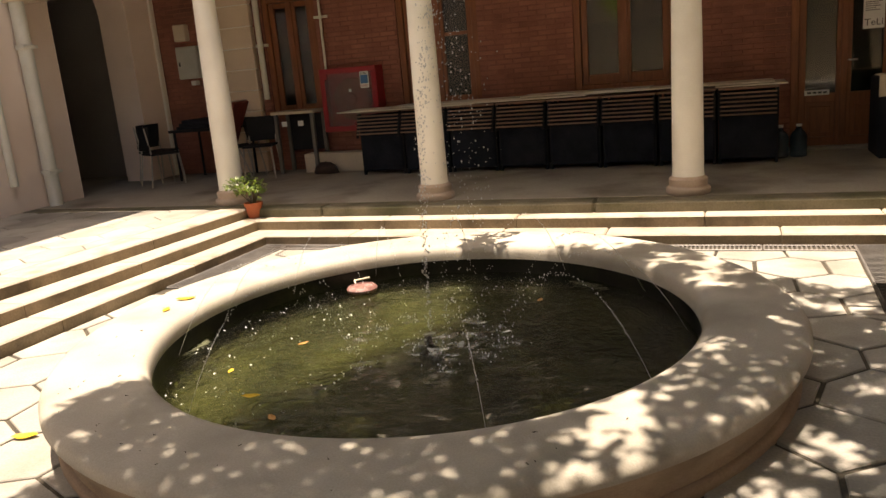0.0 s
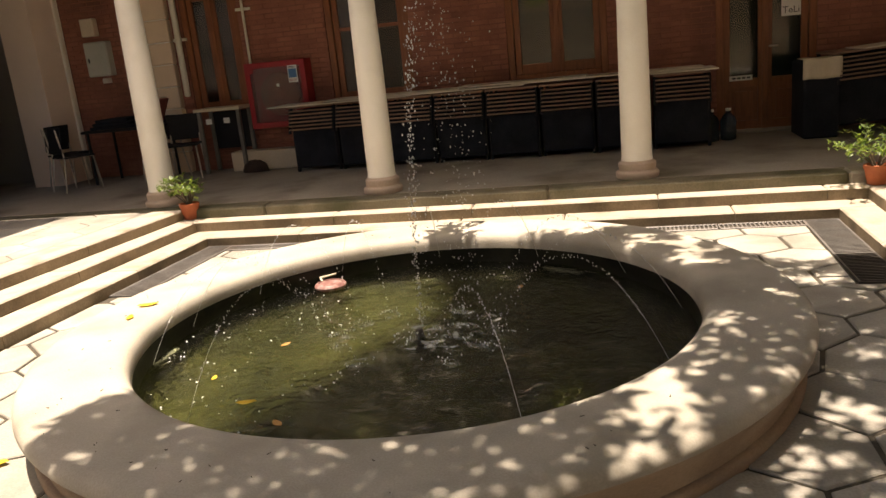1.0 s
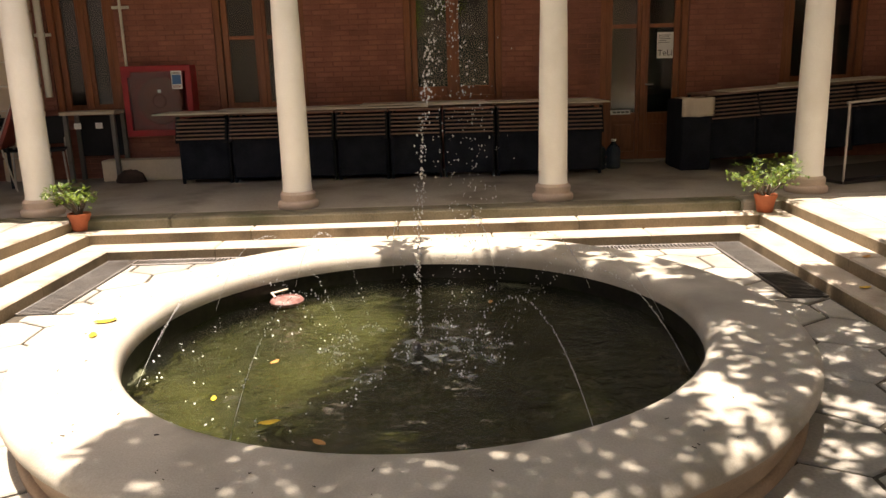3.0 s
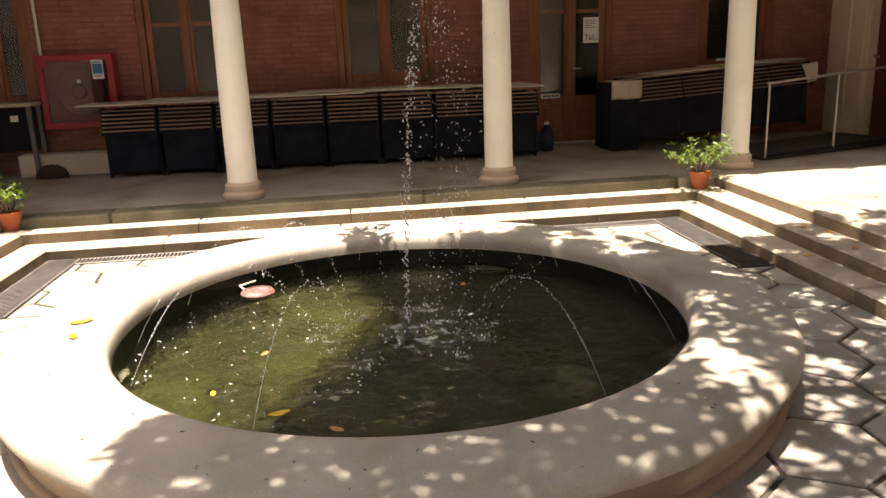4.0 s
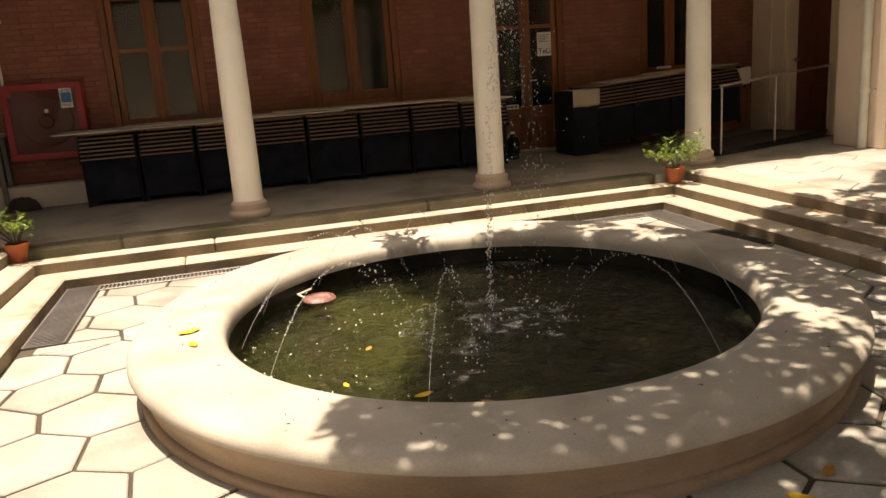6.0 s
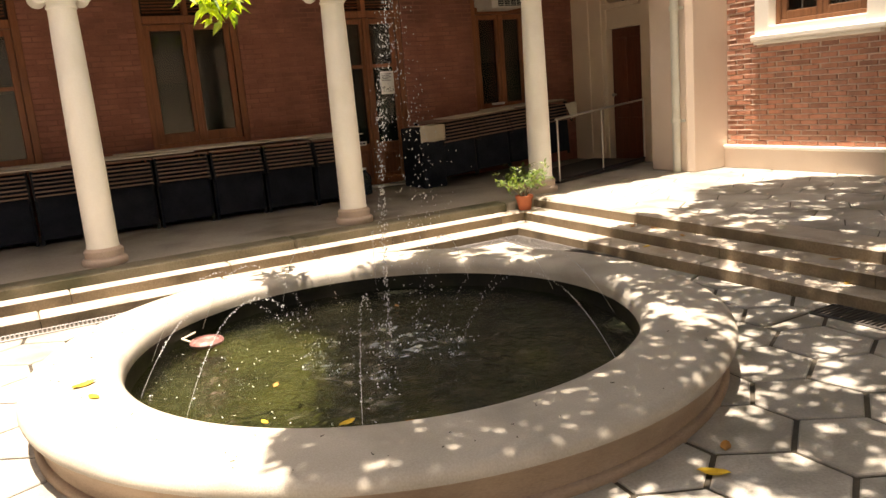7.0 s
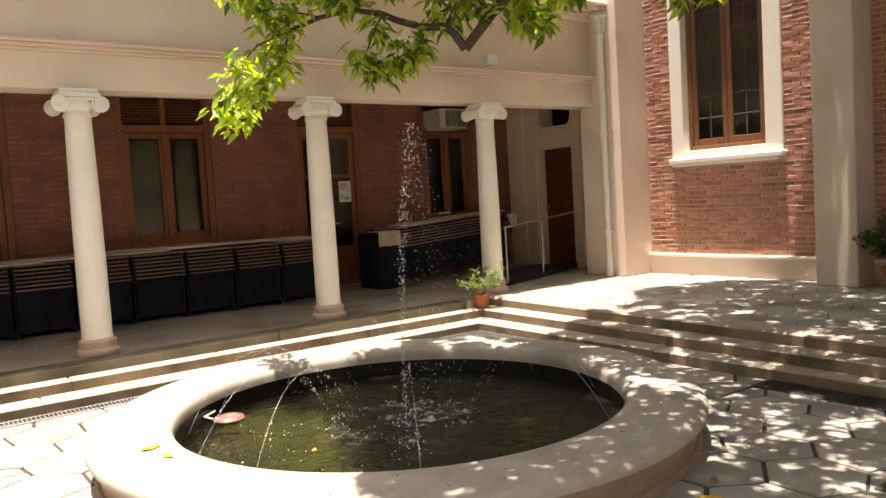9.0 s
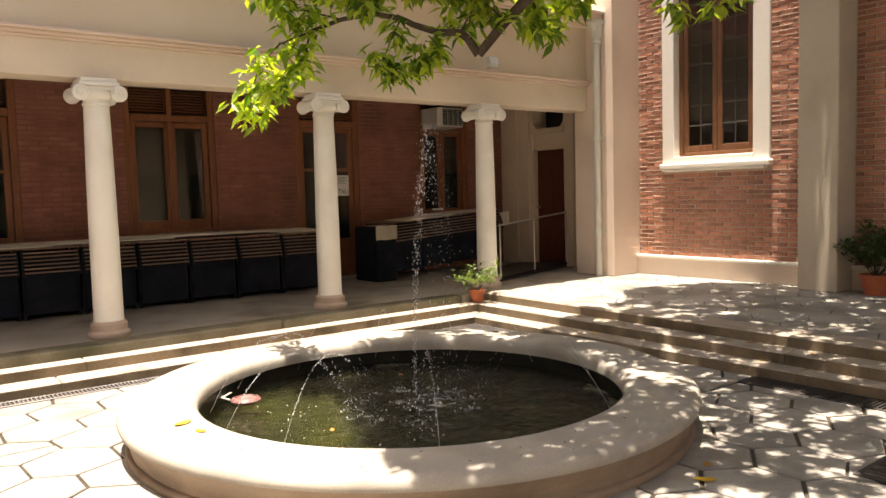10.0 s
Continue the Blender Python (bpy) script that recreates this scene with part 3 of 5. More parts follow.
def casement(name, label, x0, x1, z0, z1, y, bar=None, is_door=False):
    """A pair of wooden leaves with a louvred light above."""
    root = hold(name, label, "door" if is_door else "window")
    fr = 0.085
    frame_s = Shape()
    frame_s.box(x0, x0 + fr, y - 0.03, y + 0.12, z0, z1, 0.006)
    frame_s.box(x1 - fr, x1, y - 0.03, y + 0.12, z0, z1, 0.006)
    frame_s.box(x0 + fr, x1 - fr, y - 0.03, y + 0.12, z1 - fr, z1, 0.006)
    zt = 2.66
    frame_s.box(x0 + fr, x1 - fr, y - 0.035, y + 0.12, zt, zt + 0.10, 0.008)
    if not is_door:
        frame_s.box(x0 + fr, x1 - fr, y - 0.03, y + 0.12, z0, z0 + 0.06, 0.006)
    part("window_frame" if not is_door else "door_frame", frame_s, WOOD, root)
    mid = (x0 + x1) / 2
    za = z0 + (0.06 if not is_door else 0.015)
    for a, b in ((x0 + fr + 0.003, mid - 0.002), (mid + 0.002, x1 - fr - 0.003)):
        st, zb = 0.075, zt - 0.004
        leaf = Shape()
        leaf.box(a, a + st, y + 0.01, y + 0.06, za, zb, 0.006)
        leaf.box(b - st, b, y + 0.01, y + 0.06, za, zb, 0.006)
        leaf.box(a + st, b - st, y + 0.01, y + 0.06, zb - st, zb, 0.006)
        lo = 0.62 if is_door else 0.14
        leaf.box(a + st, b - st, y + 0.01, y + 0.06, za, za + 0.12, 0.006)
        if is_door:
            leaf.box(a + st, b - st, y + 0.01, y + 0.06, za + lo - 0.1, za + lo, 0.006)
            leaf.box(a + st, b - st, y + 0.03, y + 0.05, za + 0.12, za + lo - 0.1, 0.004)
            leaf.box(a + st + 0.05, b - st - 0.05, y + 0.012, y + 0.04, za + 0.17, za + lo - 0.15, 0.012)
            leaf.box(a + st, b - st, y + 0.015, y + 0.055, 1.98, 2.03, 0.004)
        else:
            lo = 0.12
        if bar:
            leaf.box(a + st, b - st, y + 0.015, y + 0.055, bar, bar + 0.045, 0.004)
        lf = part("leaf", leaf, WOOD, root)
        part("pane", Shape().box(a + st - 0.01, b - st + 0.01, y + 0.032, y + 0.038, za + lo - 0.01, zb - st + 0.01, 0.0), GLASS, lf)
        top_film = 2.0 if is_door else min(1.95, z1 - 1.0)
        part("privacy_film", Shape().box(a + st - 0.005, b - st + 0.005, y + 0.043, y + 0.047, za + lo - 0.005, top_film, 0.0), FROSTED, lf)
        lv = Shape()
        n = 8
        for i in range(n):
            zc = zt + 0.13 + (z1 - fr - zt - 0.15) * (i + 0.5) / n
            lv.box(a + 0.03, b - 0.03, -0.012, 0.012, -0.004, 0.004, 0.0, Matrix.Translation((0, y + 0.05, zc)) @ Matrix.Rotation(radians(40), 4, "X"))
        part("louvre", lv, WOOD, root)
    part("mullion", Shape().box(mid - 0.035, mid + 0.035, y - 0.02, y + 0.012, za, zt, 0.006), WOOD, root)
    part("transom_mullion", Shape().box(mid - 0.035, mid + 0.035, y - 0.02, y + 0.10, zt + 0.10, z1 - fr, 0.006), WOOD, root)
    # Near-black sheet in place of the dark room behind the glass.
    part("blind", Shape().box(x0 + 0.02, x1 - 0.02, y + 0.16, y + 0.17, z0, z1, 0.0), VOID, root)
    if is_door:
        part("threshold", Shape().box(x0 - 0.05, x1 + 0.05, y - 0.12, y + 0.1, Z3, Z3 + 0.035, 0.01), CONCRETE, root)
        part("door_handle", Shape().tube([(mid + 0.05, y + 0.01, 1.28), (mid + 0.05, y - 0.045, 1.28), (mid + 0.13, y - 0.05, 1.28)], 0.009), STEEL, root, "steel lever handle")
    return root


GY = WALLY + 0.06
casement("window_1", "wooden gallery window with dusty glass beside the fire cabinet", *OPEN[0], GY, None)
casement("window_2", "reddish wooden double window with a crossbar", *OPEN[1], GY, 1.98)
casement("window_3", "reddish wooden double window with louvres above", *OPEN[2], GY, None)
casement("door_1", "reddish wooden double door with dusty glass and paper sign", *OPEN[3], GY, None, True)
casement("window_4", "reddish wooden window behind the stacked benches", *OPEN[4], GY, None)

door2 = hold("door_2", "closed dark red panelled door in a plaster surround", "door")
part("door_leaf", Shape().box(EX + 0.05, EX + 0.10, DY0, DY1, Z3 + 0.01, DZ1, 0.006), DEEPWOOD, door2)
for za, zb in ((0.42, 0.95), (1.10, 2.15)):
    for ya, yb in ((DY0 + 0.09, (DY0 + DY1) / 2 - 0.04), ((DY0 + DY1) / 2 + 0.04, DY1 - 0.09)):
        part("door_panel", Shape().box(EX + 0.032, EX + 0.06, ya, yb, za, zb, 0.014), DEEPWOOD, door2)
part("door_handle", Shape().lathe([(0.012, 0), (0.012, 0.03), (0.028, 0.045), (0.024, 0.07), (0.0, 0.075)], n=12, cap=False, m=pose(EX + 0.05, DY1 - 0.06, 1.3, 0, -90, 0)), STEEL, door2, "steel door knob", 60)

# tall casement in the brick wall
win = hold("window_5", "tall brown wooden casement with small leaded panes and white surround", "window")
xw = EASTX + 0.10
arc = Shape()
arc.box(EASTX - 0.035, EASTX + 0.13, WY0 - 0.24, WY0, WZ0 - 0.09, WZ1 + 0.19, 0.010)
part("architrave", arc, WHITE, win, "white plaster surround")
arc = Shape()
arc.box(EASTX - 0.035, EASTX + 0.13, WY1, WY1 + 0.20, WZ0 - 0.09, WZ1 + 0.19, 0.010)
part("architrave", arc, WHITE, win, "white plaster surround")
part("architrave", Shape().box(EASTX - 0.035, EASTX + 0.13, WY0, WY1, WZ1, WZ1 + 0.19, 0.010), WHITE, win, "white plaster surround")
sill = Shape()
sill.box(EASTX - 0.11, EASTX + 0.14, WY0 - 0.27, WY1 + 0.21, 1.85, 1.925, 0.018)
sill.box(EASTX - 0.07, EASTX + 0.14, WY0 - 0.18, WY1 + 0.19, 1.81, 1.85, 0.012)
sill.box(EASTX - 0.03, EASTX + 0.14, WY0, WY1, 1.925, WZ0, 0.008)
part("window_sill", sill, WHITE, win, "white plaster sill")
wf = Shape()
wf.box(xw, xw + 0.09, WY0, WY0 + 0.07, WZ0, WZ1, 0.006)
wf.box(xw, xw + 0.09, WY1 - 0.07, WY1, WZ0, WZ1, 0.006)
wf.box(xw, xw + 0.09, WY0 + 0.07, WY1 - 0.07, WZ0, WZ0 + 0.06, 0.006)
wf.box(xw, xw + 0.09, WY0 + 0.07, WY1 - 0.07, WZ1 - 0.07, WZ1, 0.006)
part("window_frame", wf, WINWOOD, win)
ym = (WY0 + WY1) / 2
for a, b in ((WY0 + 0.072, ym - 0.002), (ym + 0.002, WY1 - 0.072)):
    lf = Shape()
    za, zb, st = WZ0 + 0.062, WZ1 - 0.072, 0.075
    lf.box(xw + 0.01, xw + 0.055, a, a + st, za, zb, 0.006)
    lf.box(xw + 0.01, xw + 0.055, b - st, b, za, zb, 0.006)
    lf.box(xw + 0.01, xw + 0.055, a + st, b - st, za, za + 0.09, 0.006)
    lf.box(xw + 0.01, xw + 0.055, a + st, b - st, zb - 0.09, zb, 0.006)
    leaf = part("leaf", lf, WINWOOD, win)
    rows = 8
    pz = (zb - za - 0.18) / rows
    pm = (a + b) / 2
    for r in range(rows):
        for ya, yb in ((a + st, pm), (pm, b - st)):
            part("pane", Shape().box(xw + 0.030, xw + 0.035, ya + 0.004, yb - 0.004, za + 0.09 + r * pz + 0.004, za + 0.09 + (r + 1) * pz - 0.004, 0.0, ), GLASS, leaf)
        if r:
            part("glazing_bar", Shape().box(xw + 0.022, xw + 0.044, a + st, b - st, za + 0.09 + r * pz - 0.008, za + 0.09 + r * pz + 0.008, 0.003), LEAD, leaf)
    part("glazing_bar", Shape().box(xw + 0.020, xw + 0.042, pm - 0.008, pm + 0.008, za + 0.09, zb - 0.09, 0.003), LEAD, leaf)
# Near-black sheet added behind the panes for the room's darkness.
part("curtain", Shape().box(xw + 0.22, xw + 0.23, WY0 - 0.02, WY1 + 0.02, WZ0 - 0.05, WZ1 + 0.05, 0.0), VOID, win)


# ---- columns ----
def build_column():
    root = thing("column", "slender ivory painted column with scrolled capital, on gallery edge", "column", "gallery columns")
    base = [(0.190, 0), (0.196, 0.012), (0.197, 0.045), (0.185, 0.062), (0.172, 0.066), (0.165, 0.078), (0.170, 0.10), (0.170, 0.135), (0.152, 0.155), (0.143, 0.16)]
    part("base", Shape().lathe(base, n=40), COLBASE, root, "pinkish worn stone base", 40)
    H = 2.48
    shaft = [(0.143, 0.158), (0.138, 0.19), (0.1365, 0.6), (0.134, 1.1), (0.128, 1.6), (0.121, 2.0), (0.116, 2.205), (0.116, 2.225), (0.126, 2.23), (0.126, 2.25), (0.116, 2.255), (0.117, 2.295)]
    part("shaft", Shape().lathe(shaft, n=40), COLUMN, root, smooth=40)
    cap = Shape()
    cap.lathe([(0.118, 2.285), (0.150, 2.315), (0.160, 2.345), (0.150, 2.375), (0.12, 2.385)], n=32)
    cap.box(-0.155, 0.155, -0.15, 0.15, 2.37, 2.40, 0.010)
    cap.box(-0.182, 0.182, -0.168, 0.168, 2.403, 2.44, 0.015)
    cap.box(-0.165, 0.165, -0.15, 0.15, 2.438, H, 0.010)
    capital = part("capital", cap, COLUMN, root, smooth=40)
    for s in (-1, 1):
        vol = Shape()
        prof = [(0.020, -0.185), (0.070, -0.183), (0.078, -0.170), (0.074, -0.15), (0.060, -0.08), (0.052, 0), (0.060, 0.08), (0.074, 0.15), (0.078, 0.170), (0.070, 0.183), (0.020, 0.185)]
        vol.lathe(prof, n=24, m=pose(s * 0.172, 0, 2.335, 90, 0, 0))
        for e in (-1, 1):
            vol.tube([(s * 0.172 - s * (0.066 - 0.0052 * i) * math.cos(i * 0.62), e * 0.186, 2.335 + (0.066 - 0.0052 * i) * math.sin(i * 0.62)) for i in range(12)], 0.010, 0.006, 6)
        part("volute", vol, COLUMN, capital, smooth=40)
    return root


col = build_column()
col.location = (COLS[0], YC, Z3)
for x in COLS[1:]:
    copy_thing(col, pose(x, YC, Z3))

# ---- fountain ----
fountain = thing("fountain", "round cream cement fountain basin with a wide rounded rim", "fountain", at=(FX, FY, 0))
part("wall", Shape().lathe([(1.930, 0.0), (1.928, 0.05), (1.932, 0.085), (1.938, 0.087), (1.940, 0.10), (1.958, 0.14), (1.982, 0.172), (1.996, 0.195)], FX, FY, 0, 128, False), RIMBODY, fountain, "brown stained cement side", 50)
prof = [(1.996, 0.1945), (2.000, 0.205), (1.997, 0.228), (1.982, 0.248), (1.955, 0.261), (1.90, 0.266),
        (1.615, 0.268), (1.565, 0.264), (1.53, 0.252), (1.508, 0.232), (1.499, 0.20), (1.497, 0.155)]
part("rim", Shape().lathe(prof, FX, FY, 0, 128, False), RIM, fountain, smooth=50)
foot = [(1.90, -0.03), (1.952, -0.03), (1.957, 0.0), (1.956, 0.018), (1.950, 0.030), (1.941, 0.038), (1.928, 0.041)]
part("foot_moulding", Shape().lathe(foot, FX, FY, 0, 128, False), RIMBODY, fountain, smooth=50)
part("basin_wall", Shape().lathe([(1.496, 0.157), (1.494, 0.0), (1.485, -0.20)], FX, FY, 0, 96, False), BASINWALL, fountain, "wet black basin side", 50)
part("basin_floor", Shape().lathe([(1.484, -0.20), (1.45, -0.30), (1.3, -0.33), (0.02, -0.34)], FX, FY, 0, 96, False), BASIN, fountain, "algae-green basin floor", 50)
noz = Shape().lathe([(0.05, -0.3), (0.05, -0.02), (0.028, 0.03), (0.022, 0.09), (0.014, 0.10), (0.0, 0.10)], FX, FY, 0, 16, False)
part("nozzle", noz, IRON, fountain, smooth=40)
WZ = 0.055
w = Shape()
NR, NA = 40, 120
w.v.append((FX, FY, WZ))
for j in range(1, NR + 1):
    for i in range(NA):
        a, r = 2 * math.pi * i / NA, 1.493 * j / NR
        x, y = FX + r * math.cos(a), FY + r * math.sin(a)
        h = 0.008 * noise.noise((x * 4.5, y * 4.5, 0)) + 0.004 * noise.noise((x * 11, y * 11, 3))
        h += 0.006 * math.cos(26 * r) * math.exp(-2.2 * r)
        w.v.append((x, y, WZ + h))
w.f += [(0, 1 + i, 1 + (i + 1) % NA) for i in range(NA)]
for j in range(NR - 1):
    for i in range(NA):
        i2 = (i + 1) % NA
        w.f.append((1 + j * NA + i, 1 + (j + 1) * NA + i, 1 + (j + 1) * NA + i2, 1 + j * NA + i2))
water = part("water", w, WATER, smooth=180)
water.visible_shadow = False
setting(water, "rippled dark green pool water in the fountain basin", "water")


def drop(s, p, r, rnd):
    """One small water drop, drawn out a little."""
    k = 1.0 + rnd.random() * 0.9
    s.add([(p[0] + r, p[1], p[2]), (p[0] - r, p[1], p[2]), (p[0], p[1] + r, p[2]), (p[0], p[1] - r, p[2]), (p[0], p[1], p[2] + r * k), (p[0], p[1], p[2] - r * k)],
          [(0, 2, 4), (2, 1, 4), (1, 3, 4), (3, 0, 4), (2, 0, 5), (1, 2, 5), (3, 1, 5), (0, 3, 5)])


rnd = random.Random(7)
JETS = (8, 38, 68, 98, 127, 153, 178, 202, 240, 301, 337)      # degrees round the basin; one nozzle of the ring is dry
for turn in JETS:
    a = radians(turn)
    jet = Shape()
    peak = 0.60 + rnd.uniform(-0.06, 0.05)
    pts = []
    for t in range(25):
        u = t / 24
        r = 1.43 - 0.98 * u
        z = 0.12 + 4 * (peak - 0.09) * u * (1 - u) - 0.06 * u
        pts.append(Vector((FX + r * math.cos(a), FY + r * math.sin(a), z)))
    for p, q in zip(pts[:6], pts[1:7]):
        jet.tube([p, q], 0.0010, 0.0009, 5)
    for t in range(84):
        u = 0.12 + 0.88 * ((t + rnd.random()) / 84) ** 1.25
        k = min(int(u * 24), 23)
        p = pts[k].lerp(pts[k + 1], u * 24 - k)
        sp = 0.003 + 0.012 * max(0, u - 0.4)
        drop(jet, p + Vector((rnd.gauss(0, sp), rnd.gauss(0, sp), rnd.gauss(0, sp))), rnd.uniform(0.0016, 0.0040), rnd)
    ob = part("water_jet", jet, DROP)
    tagged(ob, "thin arching jet of water breaking into drops", "water jet", "fountain jets", "stuff")
    fo = Shape()
    fx, fy = pts[-1].x, pts[-1].y
    for t in range(12):
        rr, aa = abs(rnd.gauss(0, 0.06)), rnd.random() * 6.283
        drop(fo, (fx + rr * math.cos(aa), fy + rr * math.sin(aa), WZ + 0.008 + rnd.random() * 0.02), rnd.uniform(0.002, 0.005), rnd)
    fp = Shape()
    fr = rnd.uniform(0.06, 0.10)
    fp.lathe([(0.0, 0.016), (fr * 0.3, 0.016), (fr * 0.65, 0.011), (fr, 0.004)], fx, fy, WZ, 18, False)
    tagged(part("foam", fp, FOAMSOFT), "soft patch of bubbles on the pool", "foam", "fountain foam", "stuff")
    tagged(part("splash", fo, FOAM), "white splash where a jet meets the water", "splash", "fountain splashes", "stuff")

spray = Shape()
for t in range(950):
    u = rnd.random()
    up = rnd.random() < 0.5
    z = 0.12 + 1.98 * (u if up else u ** 0.75)
    w0 = 0.015 + 0.03 * u if up else 0.04 + 0.15 * (1 - ((z - 0.9) / 1.3) ** 2 if z > 0.9 else 0.9)
    dx = rnd.gauss(0, max(w0, 0.02) * 0.5) + (0.18 * u * u if up else 0.10 * (1 - abs(z - 1.2) / 1.6))
    drop(spray, (FX + (0.02 if up else 0.20) + dx, FY + rnd.gauss(0, max(w0, 0.02) * 0.6), z), rnd.uniform(0.0015, 0.0048) * (1.2 if up else 1), rnd)
tagged(part("fountain_spray", spray, DROP), "tall central plume of sparkling water drops", "water spray", "", "stuff")
fo = Shape()
for t in range(40):
    rr, aa = abs(rnd.gauss(0, 0.24)), rnd.random() * 6.283
    drop(fo, (FX + rr * math.cos(aa), FY + rr * math.sin(aa), WZ + 0.008 + rnd.random() * 0.03 * math.exp(-3 * rr)), rnd.uniform(0.002, 0.006), rnd)
tagged(part("splash", fo, FOAM), "foaming water round the central nozzle", "splash", "fountain splashes", "stuff")

fp = Shape().lathe([(0.03, 0.020), (0.08, 0.018), (0.16, 0.012), (0.25, 0.007)], FX + 0.12, FY - 0.03, WZ, 32, False)
tagged(part("foam", fp, FOAMSOFT), "soft patch of bubbles round the nozzle", "foam", "fountain foam", "stuff")

# the float that drifts by the basin's wall
flt = thing("pool_float", "small pinkish red float with a pale tube, on the water", "float", at=(-2.55, 5.02, WZ))
body = Shape().lathe([(0.0, 0.0), (0.08, 0.002), (0.108, 0.02), (0.112, 0.035), (0.10, 0.05), (0.085, 0.055), (0.08, 0.045), (0.0, 0.042)], -2.55, 5.02, WZ - 0.01, 28, False)
part("body", body, TOY, flt, smooth=50)
part("tube", Shape().tube([(-2.64, 5.10, WZ + 0.02), (-2.68, 5.16, WZ + 0.035), (-2.58, 5.22, WZ + 0.045)], 0.009, 0.007, 8), GREYPL, flt, "pale plastic tube", 60)


# ---- gratings and drains ----
def grating(name, label, poly_pts, along, pitch=0.032):
    """A grated channel cover on a four-sided outline: first edge to third edge is its length."""
    p0, p1, p2, p3 = (Vector((*p, 0)) for p in poly_pts)
    root = thing(name, label, "drain grating", "court gratings")
    n = max(3, int((p3 - p0).length / pitch))
    bars = Shape()
    for i in range(n + 1):
        a, b = p0.lerp(p3, i / n), p1.lerp(p2, i / n)
        d = (p3 - p0).normalized() * 0.006
        bars.add([a - d + Vector((0, 0, -0.02)), b - d + Vector((0, 0, -0.02)), b + d + Vector((0, 0, -0.02)), a + d + Vector((0, 0, -0.02)),
                  a - d + Vector((0, 0, 0.004)), b - d + Vector((0, 0, 0.004)), b + d + Vector((0, 0, 0.004)), a + d + Vector((0, 0, 0.004))],
                 [(4, 5, 6, 7), (0, 1, 5, 4), (2, 3, 7, 6), (1, 2, 6, 5), (3, 0, 4, 7)])
    tagged(part("grid", bars, GRATE, root), "", "", "", "stuff")
    fr = Shape()
    for a, b in ((p0, p3), (p1, p2)):
        fr.tube([a + Vector((0, 0, -0.004)), b + Vector((0, 0, -0.004))], 0.009, None, 6)
    part("frame", fr, GRATE, root)
    return root


GW = 0.26
ye = YB[0] - 0.008
GRATED_W, GRATED_E = 5.15, ((1.7, 2.95), (5.0, ye))     # stretches of the side channels that carry a grating
grating("grating", "galvanised steel channel grating along the court steps", [(xl(0, GRATED_W) + 0.012, GRATED_W), (xl(0, GRATED_W) + GW, GRATED_W), (xl(0, ye) + GW, ye), (xl(0, ye) + 0.012, ye)], "y")
# The shaded east lengths take the iron colour, which carries their shade.
for (a, b), metal in zip(((1.7, 2.95), (5.0, 5.62), (5.63, ye)), (IRON, IRON, None)):
    gr = grating("grating", "dark iron channel grating along the court steps" if metal else "galvanised steel channel grating along the court steps", [(xr(0, a) - 0.012, a), (xr(0, a) - GW, a), (xr(0, b) - GW, b), (xr(0, b) - 0.012, b)], "y")
    for ob in gr.children:
        if metal:
            ob.data.materials[0] = metal
xs = [xl(0, ye) + GW, -2.6, -1.1, 0.2, xr(0, ye) - GW]
for a, b in zip(xs, xs[1:]):
    grating("grating", "galvanised steel channel grating along the court steps", [(a + 0.01, ye), (a + 0.01, ye - 0.15), (b - 0.01, ye - 0.15), (b - 0.01, ye)], "x")
drain = thing("floor_drain", "square dark cast iron drain set in the paving", "drain", at=(-0.40, 1.23, 0))
db = Shape()
for i in range(7):
    db.box(-0.59 + 0.055 * i, -0.555 + 0.055 * i, 1.06, 1.41, -0.02, 0.006, 0.003)
part("grid", db, IRON, drain)
dfm = Shape()
for q in ((-0.62, -0.59, 1.03, 1.44), (-0.195, -0.165, 1.03, 1.44), (-0.59, -0.195, 1.03, 1.06), (-0.59, -0.195, 1.41, 1.44)):
    dfm.box(*q, -0.02, 0.007, 0.003)
part("frame", dfm, IRON, drain)


# ---- plants ----
def leaves(shape, rnd, centre, n, length, spread, up=0.4, droop=0.0, width=0.32):
    """A whorl of n folded, pointed leaves round a twig's end."""
    for i in range(n):
        a = rnd.random() * 6.283
        d = Vector((math.cos(a), math.sin(a), rnd.gauss(up, 0.45) - droop)).normalized()
        L = length * rnd.uniform(0.65, 1.2)
        base = Vector(centre) + Vector((rnd.gauss(0, spread), rnd.gauss(0, spread), rnd.gauss(0, spread)))
        side = d.cross(Vector((rnd.gauss(0, 0.4), rnd.gauss(0, 0.4), 1))).normalized() * L * width * 0.5
        nrm = side.cross(d).normalized()
        mid = base + d * L * 0.45
        tip = base + d * L - nrm * L * rnd.uniform(0.0, 0.22)
        o = len(shape.v)
        shape.v += [tuple(base), tuple(mid + side + nrm * L * 0.05), tuple(tip), tuple(mid - side + nrm * L * 0.05), tuple(mid - nrm * L * 0.03)]
        shape.f += [(o, o + 1, o + 4), (o + 1, o + 2, o + 4), (o + 2, o + 3, o + 4), (o + 3, o, o + 4)]


